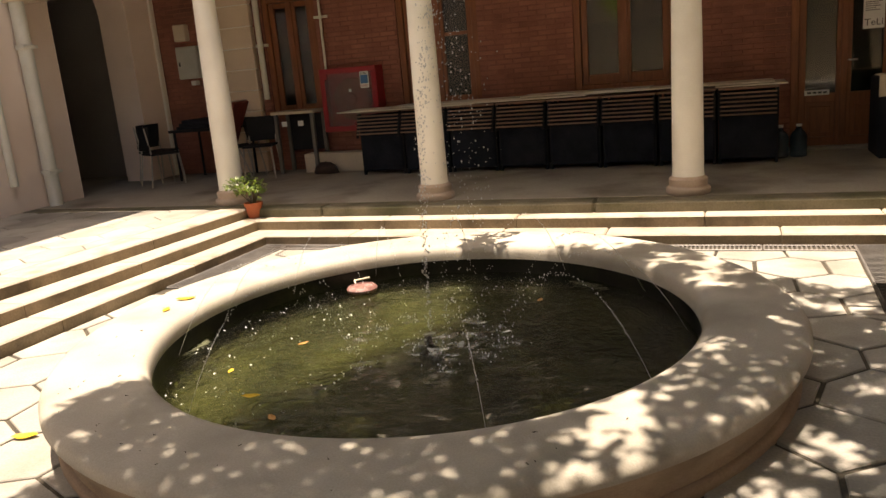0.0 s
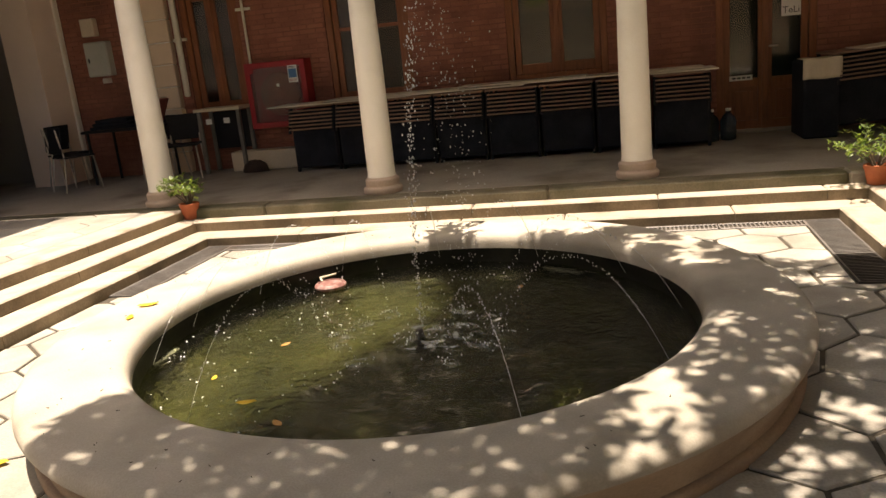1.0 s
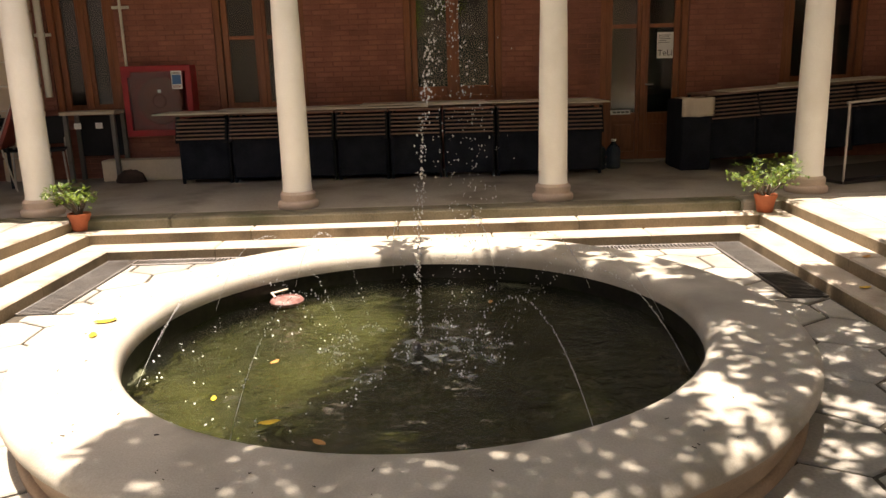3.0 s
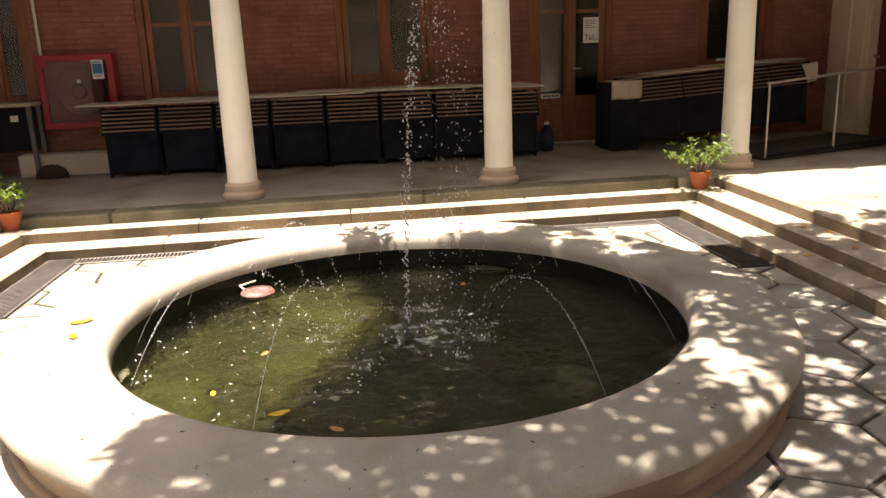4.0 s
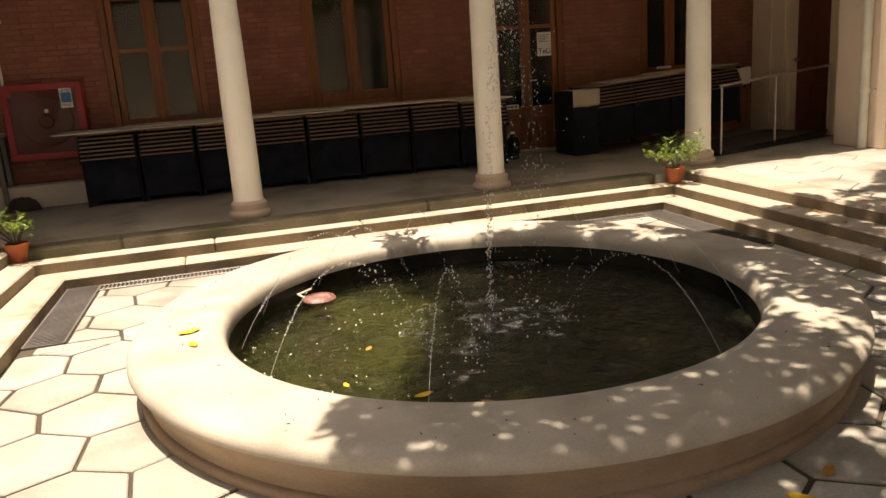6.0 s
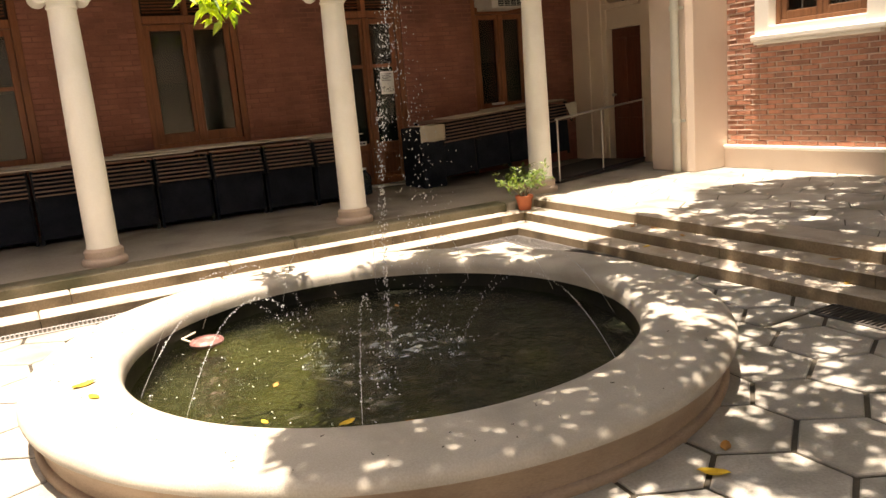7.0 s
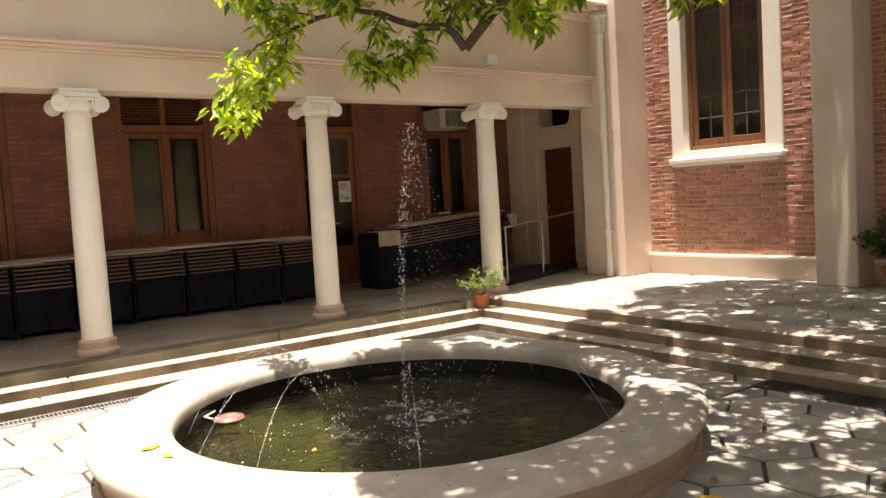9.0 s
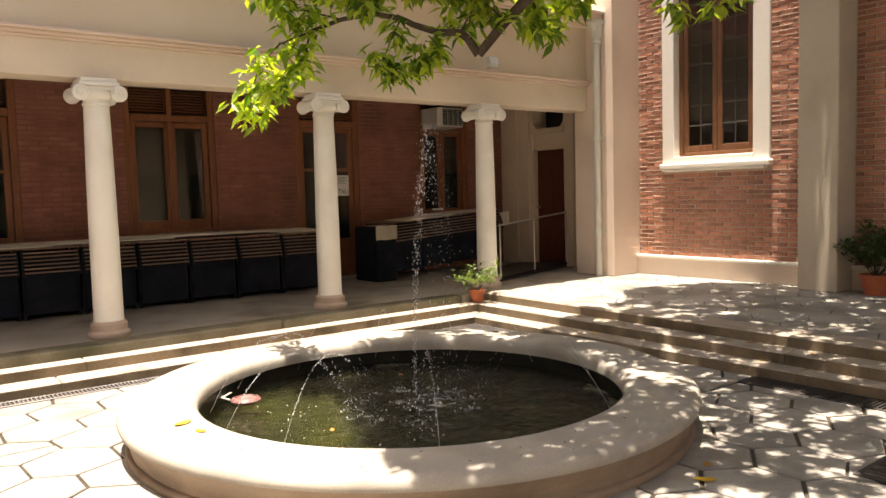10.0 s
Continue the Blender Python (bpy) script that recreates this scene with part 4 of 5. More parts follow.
def potted_plant(label, at, seed, pot_h, pot_r, bush_r, bush_h, count, material, lean=(0, 0), leaf_len=0.055):
    rnd = random.Random(seed)
    root = thing("potted_plant", label, "potted plant", "potted shrubs", at)
    x, y, z = at
    k = pot_h
    pot = [(pot_r * 0.66, 0), (pot_r * 0.70, 0.004), (pot_r * 0.92, k * 0.80), (pot_r * 1.0, k * 0.80), (pot_r * 1.02, k * 0.98), (pot_r * 0.98, k), (pot_r * 0.88, k), (pot_r * 0.86, k * 0.86)]
    part("pot", Shape().lathe(pot, x, y, z, 28), TERRACOTTA, root, "terracotta pot", 40)
    part("soil", Shape().lathe([(pot_r * 0.86, k * 0.87), (pot_r * 0.4, k * 0.93), (0.0, k * 0.94)], x, y, z, 20, False), SOIL, root)
    lv = Shape()
    for i in range(11):
        a = 2 * math.pi * i / 11 + rnd.random()
        e = rnd.uniform(0.35, 1.0)
        tipv = Vector((x + lean[0] + bush_r * e * math.cos(a), y + lean[1] + bush_r * e * math.sin(a), z + k + bush_h * rnd.uniform(0.45, 0.95) * (1.15 - 0.45 * e)))
        b0 = Vector((x + 0.02 * math.cos(a), y + 0.02 * math.sin(a), z + k * 0.9))
        m0 = b0.lerp(tipv, 0.5) + Vector((rnd.gauss(0, 0.02), rnd.gauss(0, 0.02), 0.04))
        part("stem", Shape().tube([b0, m0, tipv], 0.007, 0.003, 6), BARK, root)
        for t in range(max(4, count // 11)):
            u = rnd.uniform(0.45, 1.05)
            c = (m0.lerp(tipv, (u - 0.5) * 2) if u > 0.5 else b0.lerp(m0, u * 2)) + Vector((rnd.gauss(0, bush_r * 0.13), rnd.gauss(0, bush_r * 0.13), rnd.gauss(0, bush_r * 0.10)))
            leaves(lv, rnd, c, 5, leaf_len, 0.012, 0.5, width=0.42)
    part("foliage", lv, material, root, "small pale green leaves" if material is SHRUBLEAF else "dark green leaves")
    return root


potted_plant("bushy pale green shrub in a terracotta pot on the step", (-4.83, 7.10, Z2), 3, 0.165, 0.10, 0.29, 0.34, 120, SHRUBLEAF, (-0.06, 0))
potted_plant("bushy pale green shrub in a terracotta pot beside a column", (1.48, 7.0, Z2), 5, 0.165, 0.10, 0.31, 0.40, 140, SHRUBLEAF, (0.0, 0))
potted_plant("large dark green shrub in a terracotta pot by the brick wall", (4.42, 3.40, Z3), 9, 0.24, 0.17, 0.42, 0.62, 300, DARKLEAF, (0, 0), 0.085)

# ---- the tree over the court ----
tree = thing("tree", "leafy tree with dark limbs arching over the fountain court", "tree", at=(2.7, 0.5, Z3))
rnd = random.Random(11)
VIEW_END = (-4.8, -0.77)      # near the end of the camera's path; the crown stays above its view


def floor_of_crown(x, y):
    """The crown's lowest leaves, raised with distance to clear the camera's view: higher over the far terrace."""
    return max(4.5, 2.7 + 0.31 * math.hypot(x - VIEW_END[0], y - VIEW_END[1]))


trunk = Shape()
trunk.tube([(2.7, 0.5, Z3 - 0.05), (2.68, 0.52, 0.9), (2.58, 0.62, 1.8), (2.45, 0.8, 3.2), (2.3, 1.0, 4.8)], 0.19, 0.13, 14)
trunk.tube([(2.7, 0.5, Z3 - 0.02), (2.7, 0.5, Z3 + 0.12)], 0.28, 0.19, 14)
part("trunk", trunk, BARK, tree, smooth=60)
FORK = (2.3, 1.0, 4.7)
BOUGHS = [
    [FORK, (1.5, 1.9, 5.0), (0.6, 2.9, 4.8), (-0.05, 3.6, 3.75), (-0.39, 4.03, 3.18), (-0.53, 4.22, 2.97), (-0.67, 4.40, 2.72), (-0.745, 4.44, 2.85), (-0.80, 4.48, 2.90), (-0.95, 4.57, 2.90), (-1.12, 4.67, 2.96), (-1.21, 4.72, 3.01), (-1.41, 4.85, 3.05), (-1.60, 5.0, 3.01), (-1.78, 5.2, 2.93)],
    [FORK, (2.6, 2.0, 5.3), (2.9, 3.4, 5.8), (3.1, 4.8, 6.3)],
    [FORK, (3.3, 1.8, 5.4), (4.0, 2.8, 6.0), (4.2, 3.9, 6.4)],
    [FORK, (1.2, 0.9, 5.2), (0.0, 0.8, 5.4), (-1.4, 1.2, 5.3), (-2.4, 1.8, 5.2)],
    [FORK, (1.6, 2.2, 5.3), (1.3, 3.6, 5.6), (0.9, 4.8, 5.8)],
    [FORK, (2.2, -0.4, 5.3), (1.2, -1.6, 5.5), (0.2, -2.6, 5.6)],
]
for i, pts in enumerate(BOUGHS):
    s = Shape()
    k = len(pts)
    for j in range(k - 1):
        ra, rb = ((0.10 if i else 0.072) * (1 - 0.86 * math.sqrt(q / (k - 1))) + 0.006 for q in (j, j + 1))
        s.tube([pts[j], pts[j + 1]], ra, rb, 10)
    part("limb", s, BARK, tree, smooth=60)
# the low bough's twigs, and its leaves brightened in colour for the sun
low = Shape()
for pts in (
    [(-0.95, 4.57, 2.90), (-1.0, 4.6, 2.80), (-1.02, 4.62, 2.72)],
    [(-1.41, 4.85, 3.05), (-1.45, 4.8, 3.18), (-1.36, 4.76, 3.30)],
    [(-1.41, 4.85, 3.05), (-1.62, 4.9, 3.2), (-1.8, 5.0, 3.25)],
    [(-1.60, 5.0, 3.01), (-1.85, 5.2, 3.1), (-2.0, 5.3, 3.12)],
    [(-1.78, 5.2, 2.93), (-1.95, 5.4, 2.85), (-2.05, 5.6, 2.70), (-1.98, 5.9, 2.52), (-1.9, 6.15, 2.38)],
    [(-1.78, 5.2, 2.93), (-1.80, 5.25, 2.75), (-1.84, 5.4, 2.60), (-1.95, 5.55, 2.50)],
    [(-1.21, 4.72, 3.01), (-1.30, 4.7, 2.88), (-1.40, 4.72, 2.66), (-1.25, 4.78, 2.62)],
    [(-0.80, 4.48, 2.90), (-0.74, 4.4, 3.05), (-0.70, 4.3, 3.2)],
    [(-0.53, 4.22, 2.97), (-0.68, 4.3, 3.12), (-0.85, 4.4, 3.25)],
    [(-0.39, 4.03, 3.18), (-0.2, 4.2, 3.05), (-0.05, 4.3, 2.98)],
    [(-0.39, 4.03, 3.18), (-0.05, 4.35, 3.22), (0.2, 4.6, 3.2), (0.35, 4.7, 3.05)],
    [(-0.05, 3.6, 3.75), (-0.5, 4.1, 3.55), (-0.95, 4.5, 3.4)],
    [(-0.05, 3.6, 3.75), (0.3, 4.2, 3.6), (0.6, 4.6, 3.35)],
    [(-1.36, 4.76, 3.30), (-1.55, 4.85, 3.38), (-1.75, 4.95, 3.42)],
    [(-1.36, 4.76, 3.30), (-1.15, 4.7, 3.38), (-1.0, 4.65, 3.32)],
    [(-0.85, 4.4, 3.25), (-0.95, 4.5, 3.3), (-1.15, 4.6, 3.22)],
    [(-0.70, 4.3, 3.2), (-0.55, 4.3, 3.32), (-0.35, 4.35, 3.36)],
    [(-1.8, 5.0, 3.25), (-2.0, 5.2, 3.30), (-2.1, 5.3, 3.22)],
    [(0.2, 4.6, 3.2), (0.1, 4.6, 3.4), (0.35, 4.8, 3.42)],
    [(2.9, 3.4, 5.8), (2.9, 3.9, 5.5), (2.85, 4.1, 5.2), (2.8, 4.2, 4.35)],
    [(2.85, 4.1, 5.2), (3.1, 4.0, 4.7), (3.15, 3.95, 4.30)],
    [(1.3, 3.6, 5.6), (1.35, 3.7, 5.0), (1.3, 3.75, 4.0), (1.25, 3.75, 3.22)],
    [(1.3, 3.75, 4.0), (1.6, 3.7, 3.7), (1.75, 3.65, 3.28)],
    [(0.6, 2.9, 4.8), (0.5, 3.8, 4.3), (0.45, 4.3, 3.75), (0.2, 4.5, 3.5)],
    [(0.6, 2.9, 4.8), (0.0, 3.6, 4.4), (-0.5, 4.2, 3.9), (-0.8, 4.5, 3.55)],
    [(0.0, 3.6, 4.4), (-0.6, 4.0, 4.2), (-1.2, 4.5, 3.8), (-1.5, 4.8, 3.5)],
    [(-1.2, 4.5, 3.8), (-1.7, 4.9, 3.7), (-2.0, 5.2, 3.45)],
    [(-0.5, 4.2, 3.9), (-0.2, 4.4, 3.7), (-0.15, 4.5, 3.45)],
    [(0.45, 4.3, 3.75), (0.7, 4.6, 3.6), (0.9, 4.75, 3.4)],
):
    part("twig", Shape().tube(pts, 0.009, 0.003, 6), BARK, tree, smooth=60)
    for a, b in zip(pts, pts[1:]):
        for t in range(8):
            q = Vector(a).lerp(Vector(b), rnd.uniform(0.2, 1.0)) + Vector((rnd.gauss(0, 0.06), rnd.gauss(0, 0.06), rnd.gauss(0, 0.05)))
            leaves(low, rnd, q, 5, 0.16, 0.03, -0.2, 0.4, 0.35)
    for t in range(5):
        q = Vector(pts[-1]) + Vector((rnd.gauss(0, 0.07), rnd.gauss(0, 0.07), rnd.gauss(0.02, 0.05)))
        leaves(low, rnd, q, 7, 0.17, 0.03, -0.2, 0.45, 0.35)
part("low_foliage", low, LEAF, tree, "bright sunlit drooping leaves")
# the crown above: tufts with gaps between them
crown = Shape()
OUT = [(-2.6, -0.9), (-1.6, -2.4), (0.6, -3.3), (3.2, -3.4), (5.4, -2.2), (6.2, 0.8), (6.0, 3.5), (5.0, 4.25), (4.3, 5.55), (3.1, 5.9), (2.2, 5.15), (0.2, 5.75), (-1.5, 5.45), (-2.1, 4.2), (-2.78, 2.65), (-2.95, 1.2)]


def inside(x, y, poly):
    hit = False
    for (x0, y0), (x1, y1) in zip(poly, poly[1:] + poly[:1]):
        if (y0 > y) != (y1 > y) and x < (x1 - x0) * (y - y0) / (y1 - y0) + x0:
            hit = not hit
    return hit


def openness(x, y):
    """Threshold of the gaps in the crown, lower where it is looser: dense over the front of the basin, loose over its east rim, the paving and the steps."""
    r = math.hypot(x - FX, y - FY)
    if x > 2.3:
        return 0.30 if y > 4.4 else 0.36
    if x > 0.9:
        return 0.21
    if r < 1.5:
        return 0.46 if x < -1.45 or y > 5.0 else 0.58 if x < -0.6 else 0.50
    if y > 5.0:
        return 0.06
    if x > -0.75:
        return 0.14 if r < 2.05 else 0.13
    if y < 2.9:
        return (0.42 if x > -1.05 else 0.80) if r < 2.02 else 0.16
    return 0.40


def closed(x, y):
    n = 0.75 * noise.noise((x * 4.2, y * 4.2, 4.0)) + 0.75 * noise.noise((x * 8.5, y * 8.5, 9.0)) + 0.3 * noise.noise((x * 1.3, y * 1.3, 2.0))
    return n < openness(x, y)


made = 0
while made < 120000:
    x, y = rnd.uniform(-3.0, 6.2), rnd.uniform(-3.4, 5.9)
    if not inside(x, y, OUT) or not closed(x, y):
        continue
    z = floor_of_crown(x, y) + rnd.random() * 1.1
    a = rnd.random() * 6.283
    dx, dy = 0.05 * math.cos(a), 0.05 * math.sin(a)
    if not closed(x + dx, y + dy) and rnd.random() < 0.75:
        continue
    leaves(crown, rnd, (x - 0.082 * z, y, z), 1, 0.105, 0.01, 0.0, 0.15, 0.46)
    made += 1
tagged(part("crown", crown, CROWNLEAF, tree, "dense green leaves with gaps of light"), kind="stuff")

# ---- fallen leaves ----


def dead_leaf(x, y, z, turn, size, material, label):
    s = Shape()
    n = 9
    m = pose(x, y, z, 0, 0, turn)
    vs = []
    for i in range(n):
        u = i / (n - 1)
        wd = size * 0.22 * math.sin(math.pi * u) ** 0.8
        for e in (-1, 0, 1):
            vs.append(m @ Vector(((u - 0.5) * size, e * wd, 0.004 + size * (0.07 * (2 * u - 1) ** 2 + (0.05 * abs(e) if wd > 0.004 else 0)))))
    fs = []
    for i in range(n - 1):
        for e in range(2):
            fs.append((i * 3 + e, (i + 1) * 3 + e, (i + 1) * 3 + e + 1, i * 3 + e + 1))
    s.add(vs, fs)
    ob = part("fallen_leaf", s, material)
    sol = ob.modifiers.new("thickness", "SOLIDIFY")
    sol.thickness = 0.0015
    tagged(ob, label, "leaf", "fallen leaves")


dead_leaf(-3.35, 4.09, 0.266, 20, 0.13, YELLOW, "curled yellow leaf lying on the fountain rim")
dead_leaf(-3.325, 3.87, 0.266, 110, 0.09, YELLOW, "curled yellow leaf lying on the fountain rim")
for x, y, tn, sz, mt in ((-2.42, 3.95, 60, 0.07, RUST), (-2.30, 3.22, 15, 0.10, YELLOW), (-2.05, 3.02, 140, 0.08, RUST), (-1.2, 4.9, 80, 0.07, RUST), (-2.62, 3.5, 100, 0.06, YELLOW)):
    dead_leaf(x, y, WZ + 0.002, tn, sz, mt, "wet fallen leaf floating on the pool")
for x, y, tn, sz, mt in ((-1.07, 2.04, 40, 0.10, RUST), (-1.28, 1.92, 130, 0.13, YELLOW), (-3.28, 2.71, 200, 0.14, YELLOW), (0.35, 1.6, 80, 0.09, RUST), (-3.8, 2.3, 30, 0.12, YELLOW)):
    dead_leaf(x, y, 0.0, tn, sz, mt, "dry fallen leaf on the paving")
for y, i, off, tn in ((5.25, 1, 0.12, 30), (5.05, 1, 0.2, 100), (4.6, 1, 0.1, 60), (4.85, 0, 0.15, 10), (3.2, 1, 0.16, 140), (2.6, 1, 0.1, 70), (3.0, 0, 0.2, 20)):
    dead_leaf(xr(i, y) + off, y, (Z1, Z2)[i], tn, 0.09, RUST if i else YELLOW, "dry fallen leaf on the steps")
bits = Shape()
for i in range(45):
    a, r = rnd.uniform(1.9, 5.6), rnd.uniform(1.56, 1.93)
    x, y, t = FX + r * math.cos(a), FY + r * math.sin(a), rnd.random() * 3.14
    bits.tube([(x, y, 0.2705), (x + (0.004 + 0.013 * (i % 3) / 2) * math.cos(t), y + (0.004 + 0.013 * (i % 3) / 2) * math.sin(t), 0.271)], 0.0022, 0.0012, 4)
tagged(part("debris", bits, TWIGBIT), "scattered tiny dark twigs on the fountain rim", "debris", "", "stuff")
# Pale flakes over the pool's sunlit side, modelled in place of sun glints.
fl = Shape()
for i in range(130):
    a, r = rnd.uniform(2.4, 4.4), 1.44 * math.sqrt(rnd.random())
    x, y = FX + r * math.cos(a), FY + r * math.sin(a)
    leaves(fl, rnd, (x, y, WZ + 0.008), 1, 0.017, 0.0, 0.0, 0.0, 0.7)
tagged(part("petals", fl, FOAM), "small pale petals floating on the pool", "petals", "", "stuff")

# ---- pipes and fittings on the walls ----
def downpipe(label, x, y, z0, z1, r, straps, head=False, face=(-1, 0)):
    root = thing("downpipe", label, "downpipe", "", (x, y, z0))
    part("pipe", Shape().tube([(x, y, z0), (x, y, z1)], r, None, 20), PIPE, root, smooth=60)
    for z in straps:
        s = Shape().lathe([(r * 1.02, -0.03), (r * 1.22, -0.026), (r * 1.22, 0.026), (r * 1.02, 0.03)], x, y, z, 20)
        s.box(x - face[0] * r - 0.09 * abs(face[1]) - 0.015, x - face[0] * r + 0.09 * abs(face[1]) + 0.015, y - face[1] * r - 0.09 * abs(face[0]) - 0.015, y - face[1] * r + 0.09 * abs(face[0]) + 0.015, z - 0.018, z + 0.018, 0.004)
        part("strap", s, PIPE, root, smooth=40)
    if head:
        h = Shape().lathe([(r * 1.0, 0), (r * 1.35, 0.015), (r * 1.35, 0.045), (r * 1.1, 0.06), (r * 1.15, 0.11), (r * 1.5, 0.16), (r * 1.55, 0.18), (r * 1.35, 0.19), (r * 1.75, 0.25), (r * 2.2, 0.29), (r * 2.35, 0.295), (r * 2.35, 0.325), (r * 2.1, 0.33), (r * 2.1, 0.35), (r * 1.8, 0.35), (r * 1.6, 0.28)], x, y, z1 - 0.02, 24)
        for e in range(8):
            ca, sa = math.cos(e * math.pi / 4), math.sin(e * math.pi / 4)
            h.tube([(x + ca * r * 1.25, y + sa * r * 1.25, z1 + 0.08), (x + ca * r * 1.7, y + sa * r * 1.7, z1 + 0.20), (x + ca * r * 2.25, y + sa * r * 2.25, z1 + 0.26)], 0.012, 0.016, 6)
        part("hopper", h, PIPE, root, "flared rainwater head with leaf ribs", 40)
    return root


downpipe("pale green rainwater downpipe with a flared head beside the pier", 4.085, 7.20, Z3, 3.74, 0.052, (0.95, 2.35), True)
downpipe("white rainwater downpipe on the pinkish plaster wall", WESTX + 0.10, 7.56, Z3, 6.9, 0.085, (0.72, 2.25))
downpipe("short white pipe stub on the pinkish plaster wall", WESTX + 0.05, 7.05, 0.62, 6.9, 0.05, (2.4,))
downpipe("white painted pipe on the gallery wall", -6.37, WALLY - 0.055, 1.34, 3.3, 0.042, (2.1, ), face=(0, -1))
downpipe("thin conduit above the fire cabinet", -5.37, WALLY - 0.03, 1.66, 3.3, 0.017, (2.4, ), face=(0, -1))

quoin = hold("pilaster", "tan rusticated pilaster on the dark gallery wall", "pilaster")
part("backing", Shape().box(-7.05, -6.50, WALLY - 0.078, WALLY + 0.02, Z3, 3.29, 0.0), WHITE, quoin)
z = Z3
while z < 3.25:
    part("stone", Shape().box(-7.07, -6.48, WALLY - 0.09, WALLY + 0.02, z + 0.004, min(z + 0.29, 3.29), 0.012), SURROUND, quoin)
    z += 0.30
meter = thing("meter_box", "pale grey electrical enclosure fixed to the gallery wall", "electrical box", at=(-7.630, WALLY, 1.95))
part("case", Shape().box(-7.810, -7.450, WALLY - 0.13, WALLY + 0.012, 1.73, 2.20, 0.012), GREYBOX, meter)
part("door", Shape().box(-7.790, -7.470, WALLY - 0.142, WALLY - 0.128, 1.75, 2.18, 0.006), GREYBOX, meter)
part("latch", Shape().box(-7.755, -7.735, WALLY - 0.152, WALLY - 0.14, 1.92, 1.98, 0.003), BLACK, meter)
part("outlet", Shape().box(-7.630, -7.550, WALLY - 0.10, WALLY + 0.012, 1.63, 1.70, 0.008), PAPER, meter)
part("upper_box", Shape().box(-7.820, -7.610, WALLY - 0.10, WALLY + 0.012, 2.28, 2.52, 0.010), GREYPL, meter)

fl = thing("floodlight", "small grey floodlight on the cream parapet", "floodlight", at=(2.14, 7.4, 3.22))
part("bracket", Shape().tube([(2.14, 7.45, 3.26), (2.14, 7.36, 3.26), (2.14, 7.34, 3.30)], 0.012), GREYBOX, fl)
hd = Shape()
hd.box(-0.085, 0.085, -0.03, 0.03, -0.065, 0.065, 0.01, pose(2.14, 7.33, 3.335, -20, 0, 0))
part("housing", hd, GREYBOX, fl)
part("lens", Shape().box(-0.07, 0.07, -0.036, -0.030, -0.05, 0.05, 0.002, pose(2.14, 7.33, 3.335, -20, 0, 0)), PAPER, fl)

ac = thing("air_conditioner", "aged white window air conditioner with dark grille", "air conditioner", at=(3.3, 9.9, 2.70))
part("casing", Shape().box(3.02, 3.58, 9.70, 10.2, 2.70, 3.02, 0.012), AIRCON, ac)
part("grille_back", Shape().box(3.14, 3.555, 9.692, 9.702, 2.73, 2.99, 0.003), BLACK, ac)
for i in range(8):
    zz = 2.745 + i * 0.031
    part("slat", Shape().box(3.14, 3.555, 9.683, 9.693, zz, zz + 0.008, 0.002), GREYBOX, ac)
for i in range(3):
    part("grille_bar", Shape().box(3.23 + i * 0.11, 3.238 + i * 0.11, 9.68, 9.692, 2.73, 2.99, 0.001), GREYBOX, ac)

# ---- fire hose cabinet ----
fire = thing("fire_hose_cabinet", "red steel fire hose cabinet with a glass front", "fire cabinet", at=(-4.98, WALLY, 0.83))
c = Shape()
F0, F1, FZ0, FZ1, FYF = -5.38, -4.52, 0.83, 1.69, WALLY - 0.21
c.box(F0, F1, WALLY - 0.02, WALLY + 0.01, FZ0, FZ1, 0.004)
c.box(F0, F0 + 0.02, FYF, WALLY - 0.02, FZ0, FZ1, 0.004)
c.box(F1 - 0.02, F1, FYF, WALLY - 0.02, FZ0, FZ1, 0.004)
c.box(F0 + 0.02, F1 - 0.02, FYF, WALLY - 0.02, FZ0, FZ0 + 0.02, 0.004)
c.box(F0 + 0.02, F1 - 0.02, FYF, WALLY - 0.02, FZ1 - 0.02, FZ1, 0.004)
part("case", c, RED, fire)
d = Shape()
d.box(F0, F1, FYF - 0.022, FYF - 0.002, FZ0, FZ0 + 0.075, 0.005)
d.box(F0, F1, FYF - 0.022, FYF - 0.002, FZ1 - 0.075, FZ1, 0.005)
d.box(F0, F0 + 0.075, FYF - 0.022, FYF - 0.002, FZ0 + 0.075, FZ1 - 0.075, 0.005)
d.box(F1 - 0.075, F1, FYF - 0.022, FYF - 0.002, FZ0 + 0.075, FZ1 - 0.075, 0.005)
fd = part("door", d, RED, fire)
part("glass", Shape().box(F0 + 0.07, F1 - 0.07, FYF - 0.012, FYF - 0.008, FZ0 + 0.07, FZ1 - 0.07, 0.0), GLASS, fd)
part("lock", Shape().box(F0 + 0.02, F0 + 0.12, FYF - 0.03, FYF - 0.02, FZ1 - 0.14, FZ1 - 0.05, 0.004), RED, fd)
part("notice", Shape().box(-4.760, -4.630, FYF - 0.027, FYF - 0.0235, 1.40, 1.62, 0.0), PAPER, fd, "white and blue printed notice")
part("notice_field", Shape().box(-4.750, -4.640, FYF - 0.030, FYF - 0.0275, 1.46, 1.575, 0.0), BLUE, fd)
for zz in (1.585, 1.598, 1.42, 1.435):
    part("notice_line", Shape().box(-4.750, -4.650, FYF - 0.030, FYF - 0.0275, zz, zz + 0.006, 0.0), INK if zz > 1.5 else RED, fd)
part("tag", Shape().box(-4.945, -4.905, FYF - 0.027, FYF - 0.0235, 1.36, 1.40, 0.0), PAPER, fd)
hose = Shape()
